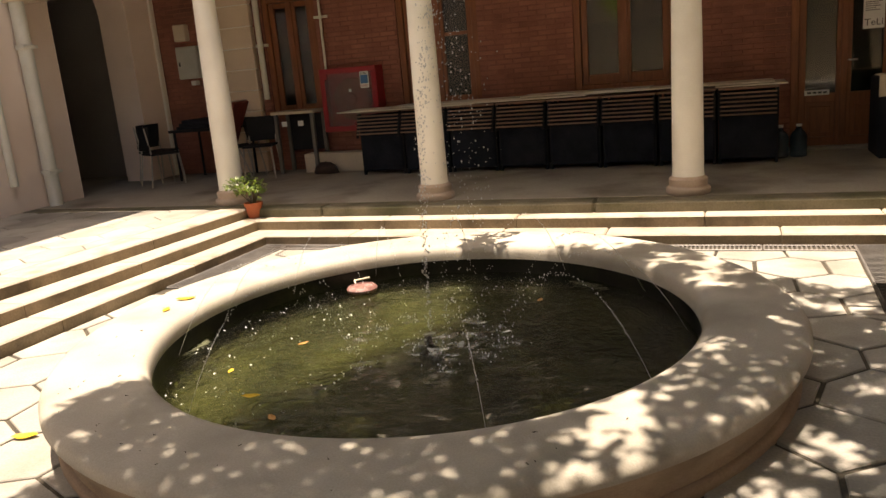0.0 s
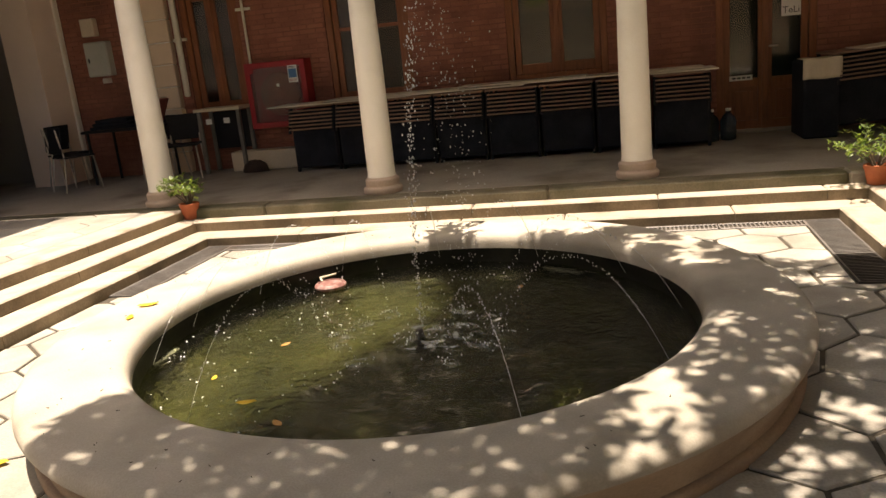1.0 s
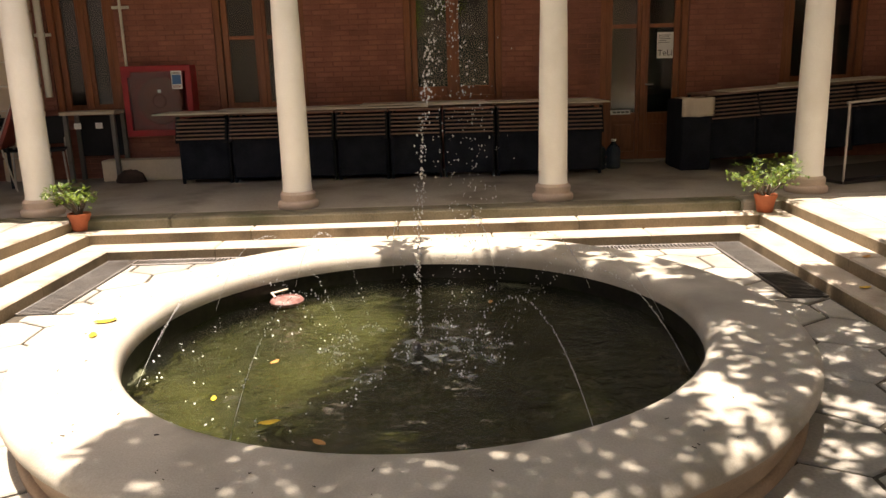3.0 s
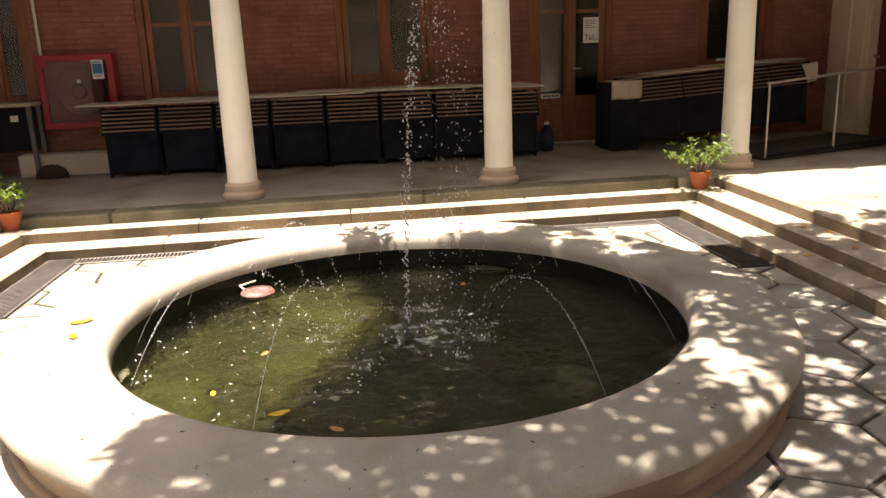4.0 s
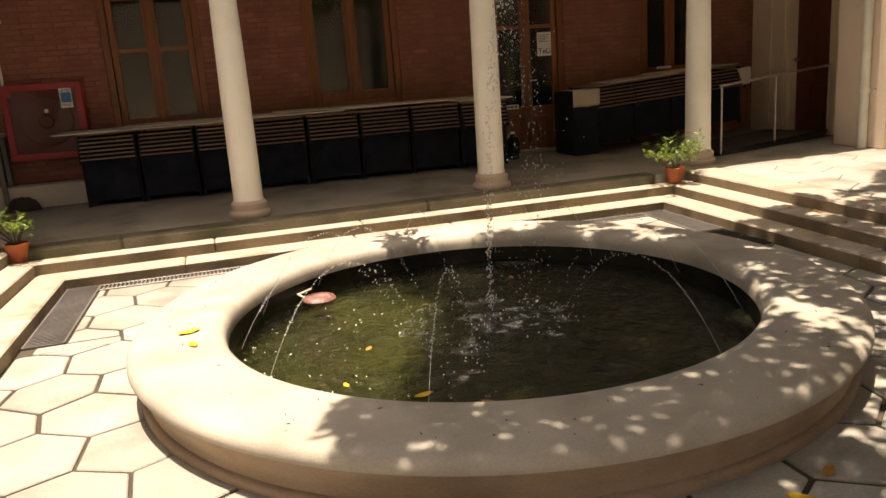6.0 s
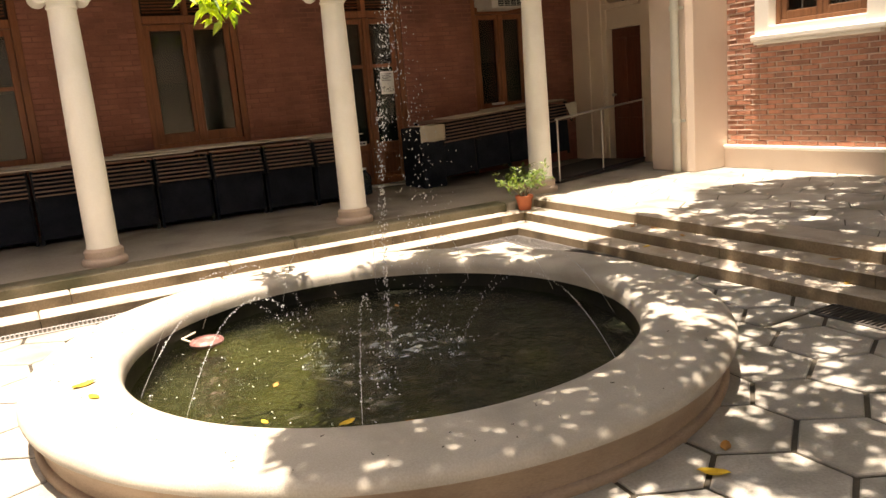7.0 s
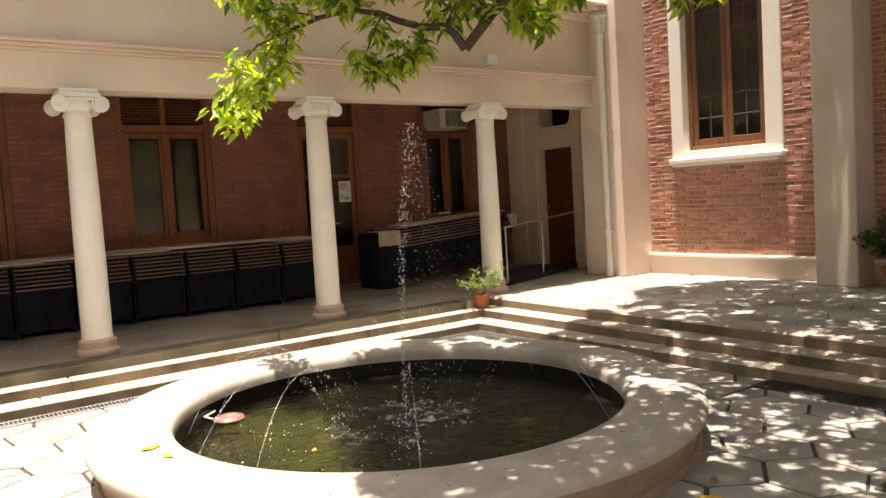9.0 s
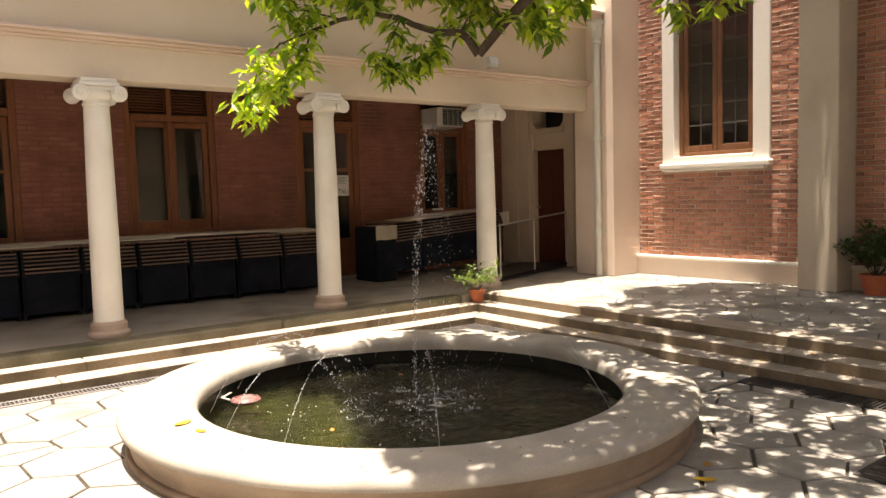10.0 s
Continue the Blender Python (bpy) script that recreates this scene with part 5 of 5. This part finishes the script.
for k in range(6):
    hose.tube([(-4.96 + (0.10 + 0.035 * k) * math.cos(a * 0.2618), WALLY - 0.10, 1.26 + (0.10 + 0.035 * k) * math.sin(a * 0.2618)) for a in range(25)], 0.017, None, 8)
part("hose", hose, REDDARK, fire, "coiled dark red hose", 60)
reel = Shape().lathe([(0.0, 0.0), (0.26, 0.0), (0.275, 0.006), (0.275, 0.018), (0.25, 0.022), (0.09, 0.020), (0.07, 0.045), (0.0, 0.048)], n=36, cap=False, m=pose(-4.96, WALLY - 0.125, 1.26, 90, 0, 0))
part("reel_plate", reel, REDDARK, fire, "round dull red reel plate", 40)


# ---- stacked slatted tables ----
def slat_bench(group):
    """A folding table with its slatted flap hanging down in front."""
    root = thing("folding_table", "dark folding table with a hanging slatted wooden flap", "table", group)
    W = 0.602
    part("top", Shape().box(0, W, 0.0, 0.66, 0.80, 0.82, 0.004), SLAT, root)
    for i in range(6):
        z0 = 0.77 - i * 0.044
        part("slat", Shape().box(0.02, W - 0.02, -0.030 - i * 0.016, 0.008 - i * 0.016, z0 - 0.016, z0, 0.004), SLAT, root)
    for x in (0.0, W - 0.035):
        part("flap_batten", Shape().box(x, x + 0.035, 0.0, 0.018, -0.03, 0.285, 0.003, pose(0, -0.075, 0.525, -19, 0, 0)), BLACK, root)
        part("leg", Shape().box(x, x + 0.035, 0.04, 0.075, 0, 0.80, 0.004), BLACK, root)
        part("leg", Shape().box(x, x + 0.035, 0.60, 0.635, 0, 0.80, 0.004), BLACK, root)
    part("stretcher", Shape().box(0.035, W - 0.035, 0.045, 0.07, 0.18, 0.21, 0.003), BLACK, root)
    # Black block added for the hanging cloth and the shade under the table.
    part("folded_seat", Shape().box(0.012, W - 0.012, 0.012, 0.595, 0.05, 0.76, 0.02), DARKCLOTHFILL, root, "folded black panel under the table")
    return root


tab = slat_bench("stacked folding tables")
N1 = 8
tab.location = (-4.57, 9.25, Z3)
for i in range(1, N1):
    copy_thing(tab, pose(-4.57 + i * 0.629, 9.25 - 0.018 * i, Z3, 0, 0, -1.6))
for i in range(4):
    copy_thing(tab, pose(1.72 + i * 0.60, 9.2 + 0.05 * i, Z3 + 0.06 + i * 0.032, 0, -3.0, 3.0))
for i, (x0, x1, z, dy) in enumerate(((-4.80, -3.0, 0, 0.0), (-3.1, -1.6, 0.012, 0.02), (-1.75, 0.40, 0.024, 0.10), (-0.2, 0.52, 0.004, -0.03), (-4.1, -2.3, 0.02, 0.14), (-2.4, -0.9, 0.036, 0.16))):
    b = part("board", Shape().box(x0, x1, 9.14 + dy, 9.80, Z3 + 0.824 + z, Z3 + 0.838 + z, 0.003), BOARD)
    tagged(b, "pale loose board lying on the folding tables", "board", "loose boards")
for x0, x1, z0, tilt, y0 in ((1.95, 3.0, 1.185, -3.0, 9.2), (2.8, 4.0, 1.245, -2.5, 9.3)):
    tagged(part("board", Shape().box(0, x1 - x0, 0, 0.55, 0, 0.012, 0.003, pose(x0, y0, z0, 0, tilt, 3)), BOARD), "pale loose board lying on the folding tables", "board", "loose boards")
cl = Shape()
nx, nz = 14, 10
for j in range(nz + 1):
    for i in range(nx + 1):
        u, v = i / nx, j / nz
        fold = 0.012 * math.sin(u * 16) * v
        cl.v.append((1.36 + 0.38 * u, 9.16 + (0.30 * (1 - v * 2) if v < 0.5 else 0) * 1.0 - 0.03 - fold, Z3 + 0.84 - (0.0 if v < 0.5 else (v - 0.5) * 0.42) + 0.004 * math.sin(9 * u)))
for j in range(nz):
    for i in range(nx):
        a = j * (nx + 1) + i
        cl.f.append((a, a + 1, a + nx + 2, a + nx + 1))
ob = part("cloth", cl, GREYPL, smooth=60)
ob.modifiers.new("thickness", "SOLIDIFY").thickness = 0.006
tagged(ob, "white cloth hanging over the end of a covered table", "cloth")
st = thing("covered_stand", "black draped stand under the white cloth", "stand", at=(1.5, 9.2, Z3))
part("drape", Shape().box(1.37, 1.73, 9.14, 9.75, Z3, Z3 + 0.82, 0.02), DARKCLOTHFILL, st)
wc = Shape()
for j in range(9):
    for i in range(5):
        u, v = i / 4, j / 8
        wc.v.append((3.74 + 0.20 * u * (1 - 0.4 * v) + 0.10 * v, 9.02 - 0.015 * math.sin(7 * u + 3 * v), 1.24 - 0.22 * v + 0.03 * u))
for j in range(8):
    for i in range(4):
        a = j * 5 + i
        wc.f.append((a, a + 5, a + 6, a + 1))
ob = part("cloth", wc, GREYPL, smooth=60)
ob.modifiers.new("thickness", "SOLIDIFY").thickness = 0.006
tagged(ob, "white cloth trailing from the end of the stacked tables", "cloth")


def jug(x, y):
    root = thing("water_bottle", "large empty bluish plastic water bottle standing on the floor", "bottle", "water bottles", (x, y, Z3))
    pr = [(0.06, 0), (0.085, 0.01), (0.09, 0.04), (0.083, 0.06), (0.09, 0.08), (0.09, 0.13), (0.083, 0.15), (0.09, 0.17), (0.09, 0.22), (0.07, 0.27), (0.03, 0.31), (0.025, 0.34), (0.0, 0.342)]
    part("body", Shape().lathe(pr, x, y, Z3, 24, False), JUG, root, smooth=40)
    part("cap", Shape().lathe([(0.03, 0.335), (0.03, 0.362), (0.0, 0.364)], x, y, Z3, 16, False), PAPER, root, "white cap", 40)


jug(0.47, 9.48)
jug(0.66, 9.52)

# ---- the west end's chairs and tables ----


def chair(at, turn):
    root = thing("chair", "stackable chair with dark seat and thin steel legs", "chair", "gallery chairs")
    part("seat", Shape().box(-0.21, 0.21, -0.20, 0.20, 0.435, 0.46, 0.012), BLACK, root)
    bk = Shape()
    bk.box(-0.20, 0.20, 0.0, 0.02, 0.0, 0.34, 0.008, pose(0, 0.21, 0.50, 8, 0, 0))
    part("backrest", bk, BLACK, root)
    for x in (-0.19, 0.19):
        part("leg", Shape().tube([(x * 1.12, -0.22, 0), (x, -0.18, 0.43), (x, 0.0, 0.445)], 0.011), STEEL, root, smooth=60)
        part("leg", Shape().tube([(x * 1.12, 0.26, 0), (x, 0.19, 0.43), (x, 0.24, 0.82)], 0.011), STEEL, root, smooth=60)
    root.matrix_basis = pose(*at, 0, 0, turn)
    return root


ch = chair((-7.62, 9.05, Z3), 150)
for p, tn in (((-7.95, 9.42, Z3), 80), ((-6.20, 9.42, Z3), 20), ((-6.62, 9.55, Z3), -30)):
    copy_thing(ch, pose(*p, 0, 0, tn))
tb = thing("dark_table", "small dark table with thin legs in the gallery corner", "table", at=(-7.1, 9.6, Z3))
part("tabletop", Shape().box(-7.60, -6.55, 9.25, 9.90, Z3 + 0.70, Z3 + 0.735, 0.008), BLACK, tb)
for x in (-7.55, -6.62):
    for y in (9.29, 9.84):
        part("leg", Shape().box(x, x + 0.03, y, y + 0.03, Z3, Z3 + 0.70, 0.004), BLACK, tb)
pile = thing("folded_cloths", "dark folded cloths piled on the small table", "cloth", at=(-7.1, 9.6, Z3 + 0.74))
for i in range(3):
    part("layer", Shape().box(-7.50 + 0.05 * i, -6.80 - 0.06 * i, 9.32, 9.85, Z3 + 0.736 + 0.045 * i, Z3 + 0.778 + 0.045 * i, 0.018), DARKCLOTHFILL, pile)
fc = thing("folded_table", "folded reddish board with a steel edge leaning by the pipe", "folding table", at=(-6.5, 9.2, Z3))
m = pose(-6.62, 9.30, Z3 + 0.50, 0, 24, 12)
part("board", Shape().box(-0.02, 0.02, -0.26, 0.26, 0.0, 0.62, 0.006, m), REDDARK, fc)
part("edge", Shape().box(-0.032, -0.022, -0.27, 0.27, -0.01, 0.63, 0.003, m), STEEL, fc)
for y in (-0.2, 0.2):
    part("leg", Shape().tube([m @ Vector((0.0, y, 0.02)), (-6.45, 9.30 + y, Z3)], 0.011), STEEL, fc, smooth=60)
sb = thing("side_table", "white topped side table under the window", "table", at=(-5.75, 9.75, Z3))
part("top", Shape().box(-6.10, -5.42, 9.62, 10.05, 1.125, 1.165, 0.006), GREYPL, sb)
for x in (-6.08, -5.50):
    part("leg", Shape().box(x, x + 0.05, 9.66, 9.71, Z3, 1.125, 0.004), DIMGREY, sb)
    part("leg", Shape().box(x, x + 0.05, 9.98, 10.03, Z3, 1.125, 0.004), DIMGREY, sb)
part("back_panel", Shape().box(-6.03, -5.50, 10.0, 10.02, Z3 + 0.30, 1.10, 0.004), BLACK, sb)
for i, x in enumerate((-5.92, -5.66)):
    o = tagged(part("small_card", Shape().box(x, x + 0.085, 9.60, 9.606, 0.96, 1.03, 0.001), PAPER, sb), "small white card")
# Low wall ledge below the fire cabinet.
wb = part("cardboard_box", Shape().box(-5.70, -4.60, 9.72, 9.98, Z3, Z3 + 0.26, 0.01), GREYPL)
tagged(wb, "low pale box on the floor under the cabinet", "box")
bag = Shape()
for j in range(9):
    for i in range(20):
        a, e = 2 * math.pi * i / 20, 0.5 * math.pi * j / 8
        k = 1 + 0.22 * noise.noise((3 * math.cos(a), 3 * math.sin(a), 2.2 * e))
        bag.v.append((-5.30 + 0.19 * k * math.cos(a) * math.cos(e), 9.60 + 0.10 * k * math.sin(a) * math.cos(e), Z3 + 0.15 * k * math.sin(e)))
for j in range(8):
    for i in range(20):
        bag.f.append((j * 20 + i, j * 20 + (i + 1) % 20, (j + 1) * 20 + (i + 1) % 20, (j + 1) * 20 + i))
tagged(part("dark_bag", bag, BROWNCLOTH, smooth=60), "crumpled brown cloth bag lying beside the pale box", "bag")

# ---- ramp and handrail ----
ramp = thing("ramp", "dark steel access ramp with a thin steel handrail", "ramp", at=(3.8, 8.4, Z3))
P1, P2, P3 = Vector((2.59, 7.76, 0.325)), Vector((3.59, 8.07, 0.34)), Vector((4.70, 8.42, 0.36))
deck = Shape()
n = Vector((-(P3 - P1).y, (P3 - P1).x, 0)).normalized() * 0.9
deck.v = [P1 + Vector((0, 0, -0.03)), P3 + Vector((0, 0, -0.05)), P3 + n + Vector((0, 0, -0.05)), P1 + n + Vector((0, 0, -0.03)), P1, P3, P3 + n, P1 + n]
deck.v = [tuple(p) for p in deck.v]
deck.f = [(3, 2, 1, 0), (4, 5, 6, 7), (0, 1, 5, 4), (1, 2, 6, 5), (2, 3, 7, 6), (3, 0, 4, 7)]
part("deck", deck, IRON, ramp)
part("kerb_rail", Shape().tube([P1 + Vector((0, 0, 0.012)), P3 + Vector((0, 0, 0.012))], 0.016), BLACK, ramp, smooth=60)
for p, h in ((P1, 0.785), (P2, 0.825), (P3, 0.86)):
    part("post", Shape().tube([p, p + Vector((0, 0, h))], 0.013, None, 10), STEEL, ramp, smooth=60)
part("handrail", Shape().tube([P1 + Vector((-0.03, -0.01, 0.785)), P2 + Vector((0, 0, 0.825)), P3 + Vector((0, 0, 0.86))], 0.015, None, 10), STEEL, ramp, smooth=60)


# ---- signs ----
def words(name, body, size, m, material, parent, label=""):
    cu = bpy.data.curves.new(name, "FONT")
    cu.body, cu.size, cu.align_x, cu.align_y, cu.extrude = body, size, "CENTER", "CENTER", 0.0005
    cu.materials.append(material)
    ob = new(name, cu)
    ob.matrix_basis = m
    ob.parent = parent
    ob.matrix_parent_inverse = parent.matrix_basis.inverted()
    if label:
        tagged(ob, label)
    return ob


sign = thing("paper_sign", "white paper sign with large black letters on the door", "sign", at=(1.435, GY, 1.75))
SY = GY + 0.006
part("sheet", Shape().box(1.33, 1.54, SY - 0.003, SY, 1.60, 1.92, 0.0), PAPER, sign)
words("lettering", "TeLi", 0.105, pose(1.435, SY - 0.005, 1.665, 90, 0, 0), INK, sign, "large black letters")
for i, wd in enumerate((0.16, 0.13, 0.15, 0.10, 0.14)):
    part("text_bar", Shape().box(1.35, 1.35 + wd, SY - 0.0055, SY - 0.0035, 1.88 - i * 0.022, 1.887 - i * 0.022, 0.0), INK, sign)
plate = thing("notice_strip", "small white notice strip with unreadable marks on the door", "sign", at=(0.885, GY, 0.95))
part("sheet", Shape().box(0.755, 1.015, GY + 0.002, GY + 0.006, 0.905, 0.965, 0.0), PAPER, plate)
for i in range(4):
    part("text_bar", Shape().box(0.785 + i * 0.055, 0.825 + i * 0.055, GY - 0.001, GY + 0.0015, 0.925, 0.945, 0.0), INK, plate)
tagged(part("wall_label", Shape().box(3.18, 3.42, GY - 0.034, GY - 0.0305, 1.30, 1.335, 0.0), PAPER), "small white label strip on the window rail", "label")

# ---- bricks ----
BL, BH, BJ = 0.216, 0.049, 0.014


def brick_mesh(name, L, H, D, material, axis):
    """A brick with its face at the origin, length along y (axis x) or along x (axis y)."""
    c = 0.004
    pts = [(0, 0, 0), (L, 0, 0), (L, H, 0), (0, H, 0), (c, c, D), (L - c, c, D), (L - c, H - c, D), (c, H - c, D)]
    fs = [(4, 5, 6, 7), (0, 1, 5, 4), (1, 2, 6, 5), (2, 3, 7, 6), (3, 0, 4, 7)]
    s = Shape()
    if axis == "x":
        s.v = [(-d, u, v) for u, v, d in pts]
        s.f = [f[::-1] for f in fs]
    else:
        s.v = [(u, -d, v) for u, v, d in pts]
        s.f = fs
    return s


def courses(u0, u1, z0, z1, holes):
    """Bricks of a running bond: (start, length, height of bed), cut round the holes."""
    r, out = 0, []
    z = z0
    while z + BH <= z1 + 0.001:
        u = u0 - (0.0, 0.5 * (BL + BJ))[r % 2]
        while u < u1 - 0.02:
            spans = [(max(u, u0), min(u + BL, u1))]
            for a, b, c, d in holes:
                if z + BH > c and z < d:
                    spans = [q for s, e in spans for q in ((s, min(e, a)), (max(s, b), e)) if q[1] - q[0] > 0.025]
            out += [(s, e - s, z) for s, e in spans if e - s > 0.025]
            u += BL + BJ
        z += BH + BJ
        r += 1
    return out


HOLE = [(WY0 - 0.24, WY1 + 0.20, 1.81, WZ1 + 0.19)]
east = courses(4.27, 6.94, 0.59, 5.2, HOLE)
full = brick_mesh("brick", BL, BH, 0.014, BRICK, "x").mesh("brick", BRICK)
joined = Shape()
near = 0
rb = random.Random(4)
for s, L, z in east:
    dx = rb.uniform(-0.004, 0.004)
    if near < 300 and z < 2.9 and abs(L - BL) < 0.002:
        ob = new("brick", full)
        ob.parent = wall_e
        ob.location = (EASTX + 0.012 + dx, s + rb.uniform(-0.004, 0.004), z + rb.uniform(-0.003, 0.003))
        ob.scale = (1.0, rb.uniform(0.94, 1.02), rb.uniform(0.92, 1.06))
        near += 1
    else:
        q = brick_mesh("brick", L, BH, 0.014, BRICK, "x")
        joined.add([(x + EASTX + 0.012 + dx, y + s, v + z) for x, y, v in q.v], q.f)
for s, L, z in courses(1.5, 3.77, 0.59, 4.5, []):
    q = brick_mesh("brick", L, BH, 0.014, BRICK, "x")
    dx = rb.uniform(-0.004, 0.004)
    joined.add([(x + EASTX + 0.012 + dx, y + s, v + z) for x, y, v in q.v], q.f)
beds = Shape()
zz = 0.59 - BJ
while zz < 5.2:
    for ya, yb in ((4.27, 6.94), (1.5, 3.77)):
        spans = [(ya, yb)] if ya < 4 or zz + BJ < 1.81 else [(ya, WY0 - 0.24), (WY1 + 0.20, yb)]
        for s, e in spans:
            n = int((e - s) / 0.12)
            for i in range(n):
                if rb.random() < 0.82:
                    u0, u1 = s + (e - s) * i / n, s + (e - s) * (i + 1) / n
                    d0 = rb.uniform(-0.003, 0.004)
                    beds.box(EASTX - 0.003 - d0, EASTX + 0.013, u0, u1, zz + 0.0005, zz + BJ - 0.0005, 0.002)
    zz += BH + BJ
tagged(part("mortar_bed", beds, MORTAR, wall_e), "", "", "", "stuff")
tagged(part("brickwork", joined, BRICK, wall_e), "", "", "", "stuff")
joined = Shape()
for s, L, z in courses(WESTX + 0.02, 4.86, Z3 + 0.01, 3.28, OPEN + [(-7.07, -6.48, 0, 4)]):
    q = brick_mesh("brick", L, BH, 0.006, SHADEBRICK, "y")
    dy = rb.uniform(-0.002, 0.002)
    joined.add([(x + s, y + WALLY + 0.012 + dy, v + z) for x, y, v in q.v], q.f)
tagged(part("brickwork", joined, SHADEBRICK, wall_n), "", "", "", "stuff")

# ---- hexagonal paving ----
paving = hold("pavement", "cream grey hexagonal flagstones with dark open joints", "pavement")
EDGE = 0.285
WID, ROW = math.sqrt(3) * EDGE, 1.5 * EDGE
HX, HY = 0.60 - WID / 2, 3.43


def corner(ix, iy, k):
    """A lattice corner, shifted a little, the same for all tiles that share it."""
    cx, cy = HX + WID * (ix + 0.5 * (iy % 2)), HY + ROW * iy
    a = radians(60 * k + 30)
    x, y = cx + EDGE * math.cos(a), cy + EDGE * math.sin(a)
    kx, ky = round(x * 20), round(y * 20)
    r = random.Random(kx * 7919 + ky * 104729)
    return x + r.uniform(-0.03, 0.03), y + r.uniform(-0.03, 0.03)


def shrink(poly, d):
    n = len(poly)
    out = []
    for i in range(n):
        p0, p1, p2 = (Vector(poly[(i + e) % n]) for e in (-1, 0, 1))
        e1, e2 = (p1 - p0).normalized(), (p2 - p1).normalized()
        n1, n2 = Vector((-e1.y, e1.x)), Vector((-e2.y, e2.x))
        k = n1 + n2
        k = k / max(k.dot(n1), 0.35)
        out.append((p1.x + k.x * d, p1.y + k.y * d))
    return out


def tidy(poly):
    out = []
    for p in poly:
        if not out or math.hypot(p[0] - out[-1][0], p[1] - out[-1][1]) > 0.03:
            out.append(p)
    while len(out) > 2 and math.hypot(out[0][0] - out[-1][0], out[0][1] - out[-1][1]) <= 0.03:
        out.pop()
    return out


yt = ye - 0.17
COURT = [(xl(0, SOUTHY) + GW + 0.01, SOUTHY), (xr(0, SOUTHY) - GW - 0.01, SOUTHY), (xr(0, yt) - GW - 0.01, yt), (xl(0, yt) + GW + 0.01, yt)]


def court_strip(y0, y1, wide):
    """The court between two lines across it, up to the steps on the sides named in wide."""
    gw, ge = (0.01 if "w" in wide else GW + 0.01), (0.01 if "e" in wide else GW + 0.01)
    return [(xl(0, y0) + gw, y0), (xr(0, y0) - ge, y0), (xr(0, y1) - ge, y1), (xl(0, y1) + gw, y1)]


BANDS = [(SOUTHY, 1.69, "we"), (1.69, 2.96, "w"), (2.96, 4.99, "we"), (4.99, 5.14, "w"), (5.14, yt, "")]


def court_pieces(hexa):
    """A flagstone cut to the court: whole where it can be, else cut at a grating's end."""
    lo, hi = min(p[1] for p in hexa), max(p[1] for p in hexa)
    touched = [b for b in BANDS if b[0] < hi and b[1] > lo]
    if len(touched) == 1:
        return [clip_to(hexa, court_strip(*touched[0]))]
    cx = sum(p[0] for p in hexa) / 6
    if xl(0, lo) + GW + EDGE < cx < xr(0, lo) - GW - EDGE:
        return [clip_to(hexa, COURT)]
    return [clip_to(hexa, court_strip(max(b[0] + 0.004, SOUTHY), b[1] - 0.004, b[2])) for b in touched]


WEST = [(WESTX + 0.01, SOUTHY), (xl(2, SOUTHY) - 0.365, SOUTHY), (xl(2, YB[2]) - 0.365, YB[2]), (WESTX + 0.01, YB[2])]
EAST = [(xr(2, SOUTHY) + 0.365, SOUTHY), (EASTX + 0.05, SOUTHY), (EASTX + 0.05, YB[2]), (xr(2, YB[2]) + 0.365, YB[2])]
rt = random.Random(2)
rest = {"c": Shape(), "w": Shape(), "e": Shape()}
count = 0
for iy in range(-22, 12):
    for ix in range(-20, 12):
        hexa = [corner(ix, iy, k) for k in range(6)]
        for key, region, top, gap in (("c", COURT, 0.0, 0.0115), ("w", WEST, Z3, 0.004), ("e", EAST, Z3, 0.004)):
          for poly in court_pieces(hexa) if key == "c" else [clip_to(hexa, region)]:
            poly = tidy(poly)
            if len(poly) < 3 or area(poly) < 0.012:
                continue
            cx, cy = sum(p[0] for p in poly) / len(poly), sum(p[1] for p in poly) / len(poly)
            if key == "c" and max(math.hypot(p[0] - FX, p[1] - FY) for p in poly) < 1.93:
                continue
            poly = shrink(poly, gap * rt.uniform(0.7, 1.3))
            if area(poly) < 0.006:
                continue
            zt = top + rt.uniform(-0.003, 0.0)
            if (key == "c" and cy > 0.6) or (key != "c" and cy > 1.5):
                part("flagstone", Shape().prism(poly, top - (0.028 if key == "c" else 0.018), zt, 0.006), PAVING, {"c": paving, "w": terrace_l, "e": terrace_r}[key])
            else:
                rest[key].prism(poly, top - 0.018, zt, 0.005)
tagged(part("flagstones", rest["c"], PAVING, paving), "", "", "", "stuff")
tagged(part("flagstones", rest["w"], PAVING, terrace_l), "", "", "", "stuff")
tagged(part("flagstones", rest["e"], PAVING, terrace_r), "", "", "", "stuff")
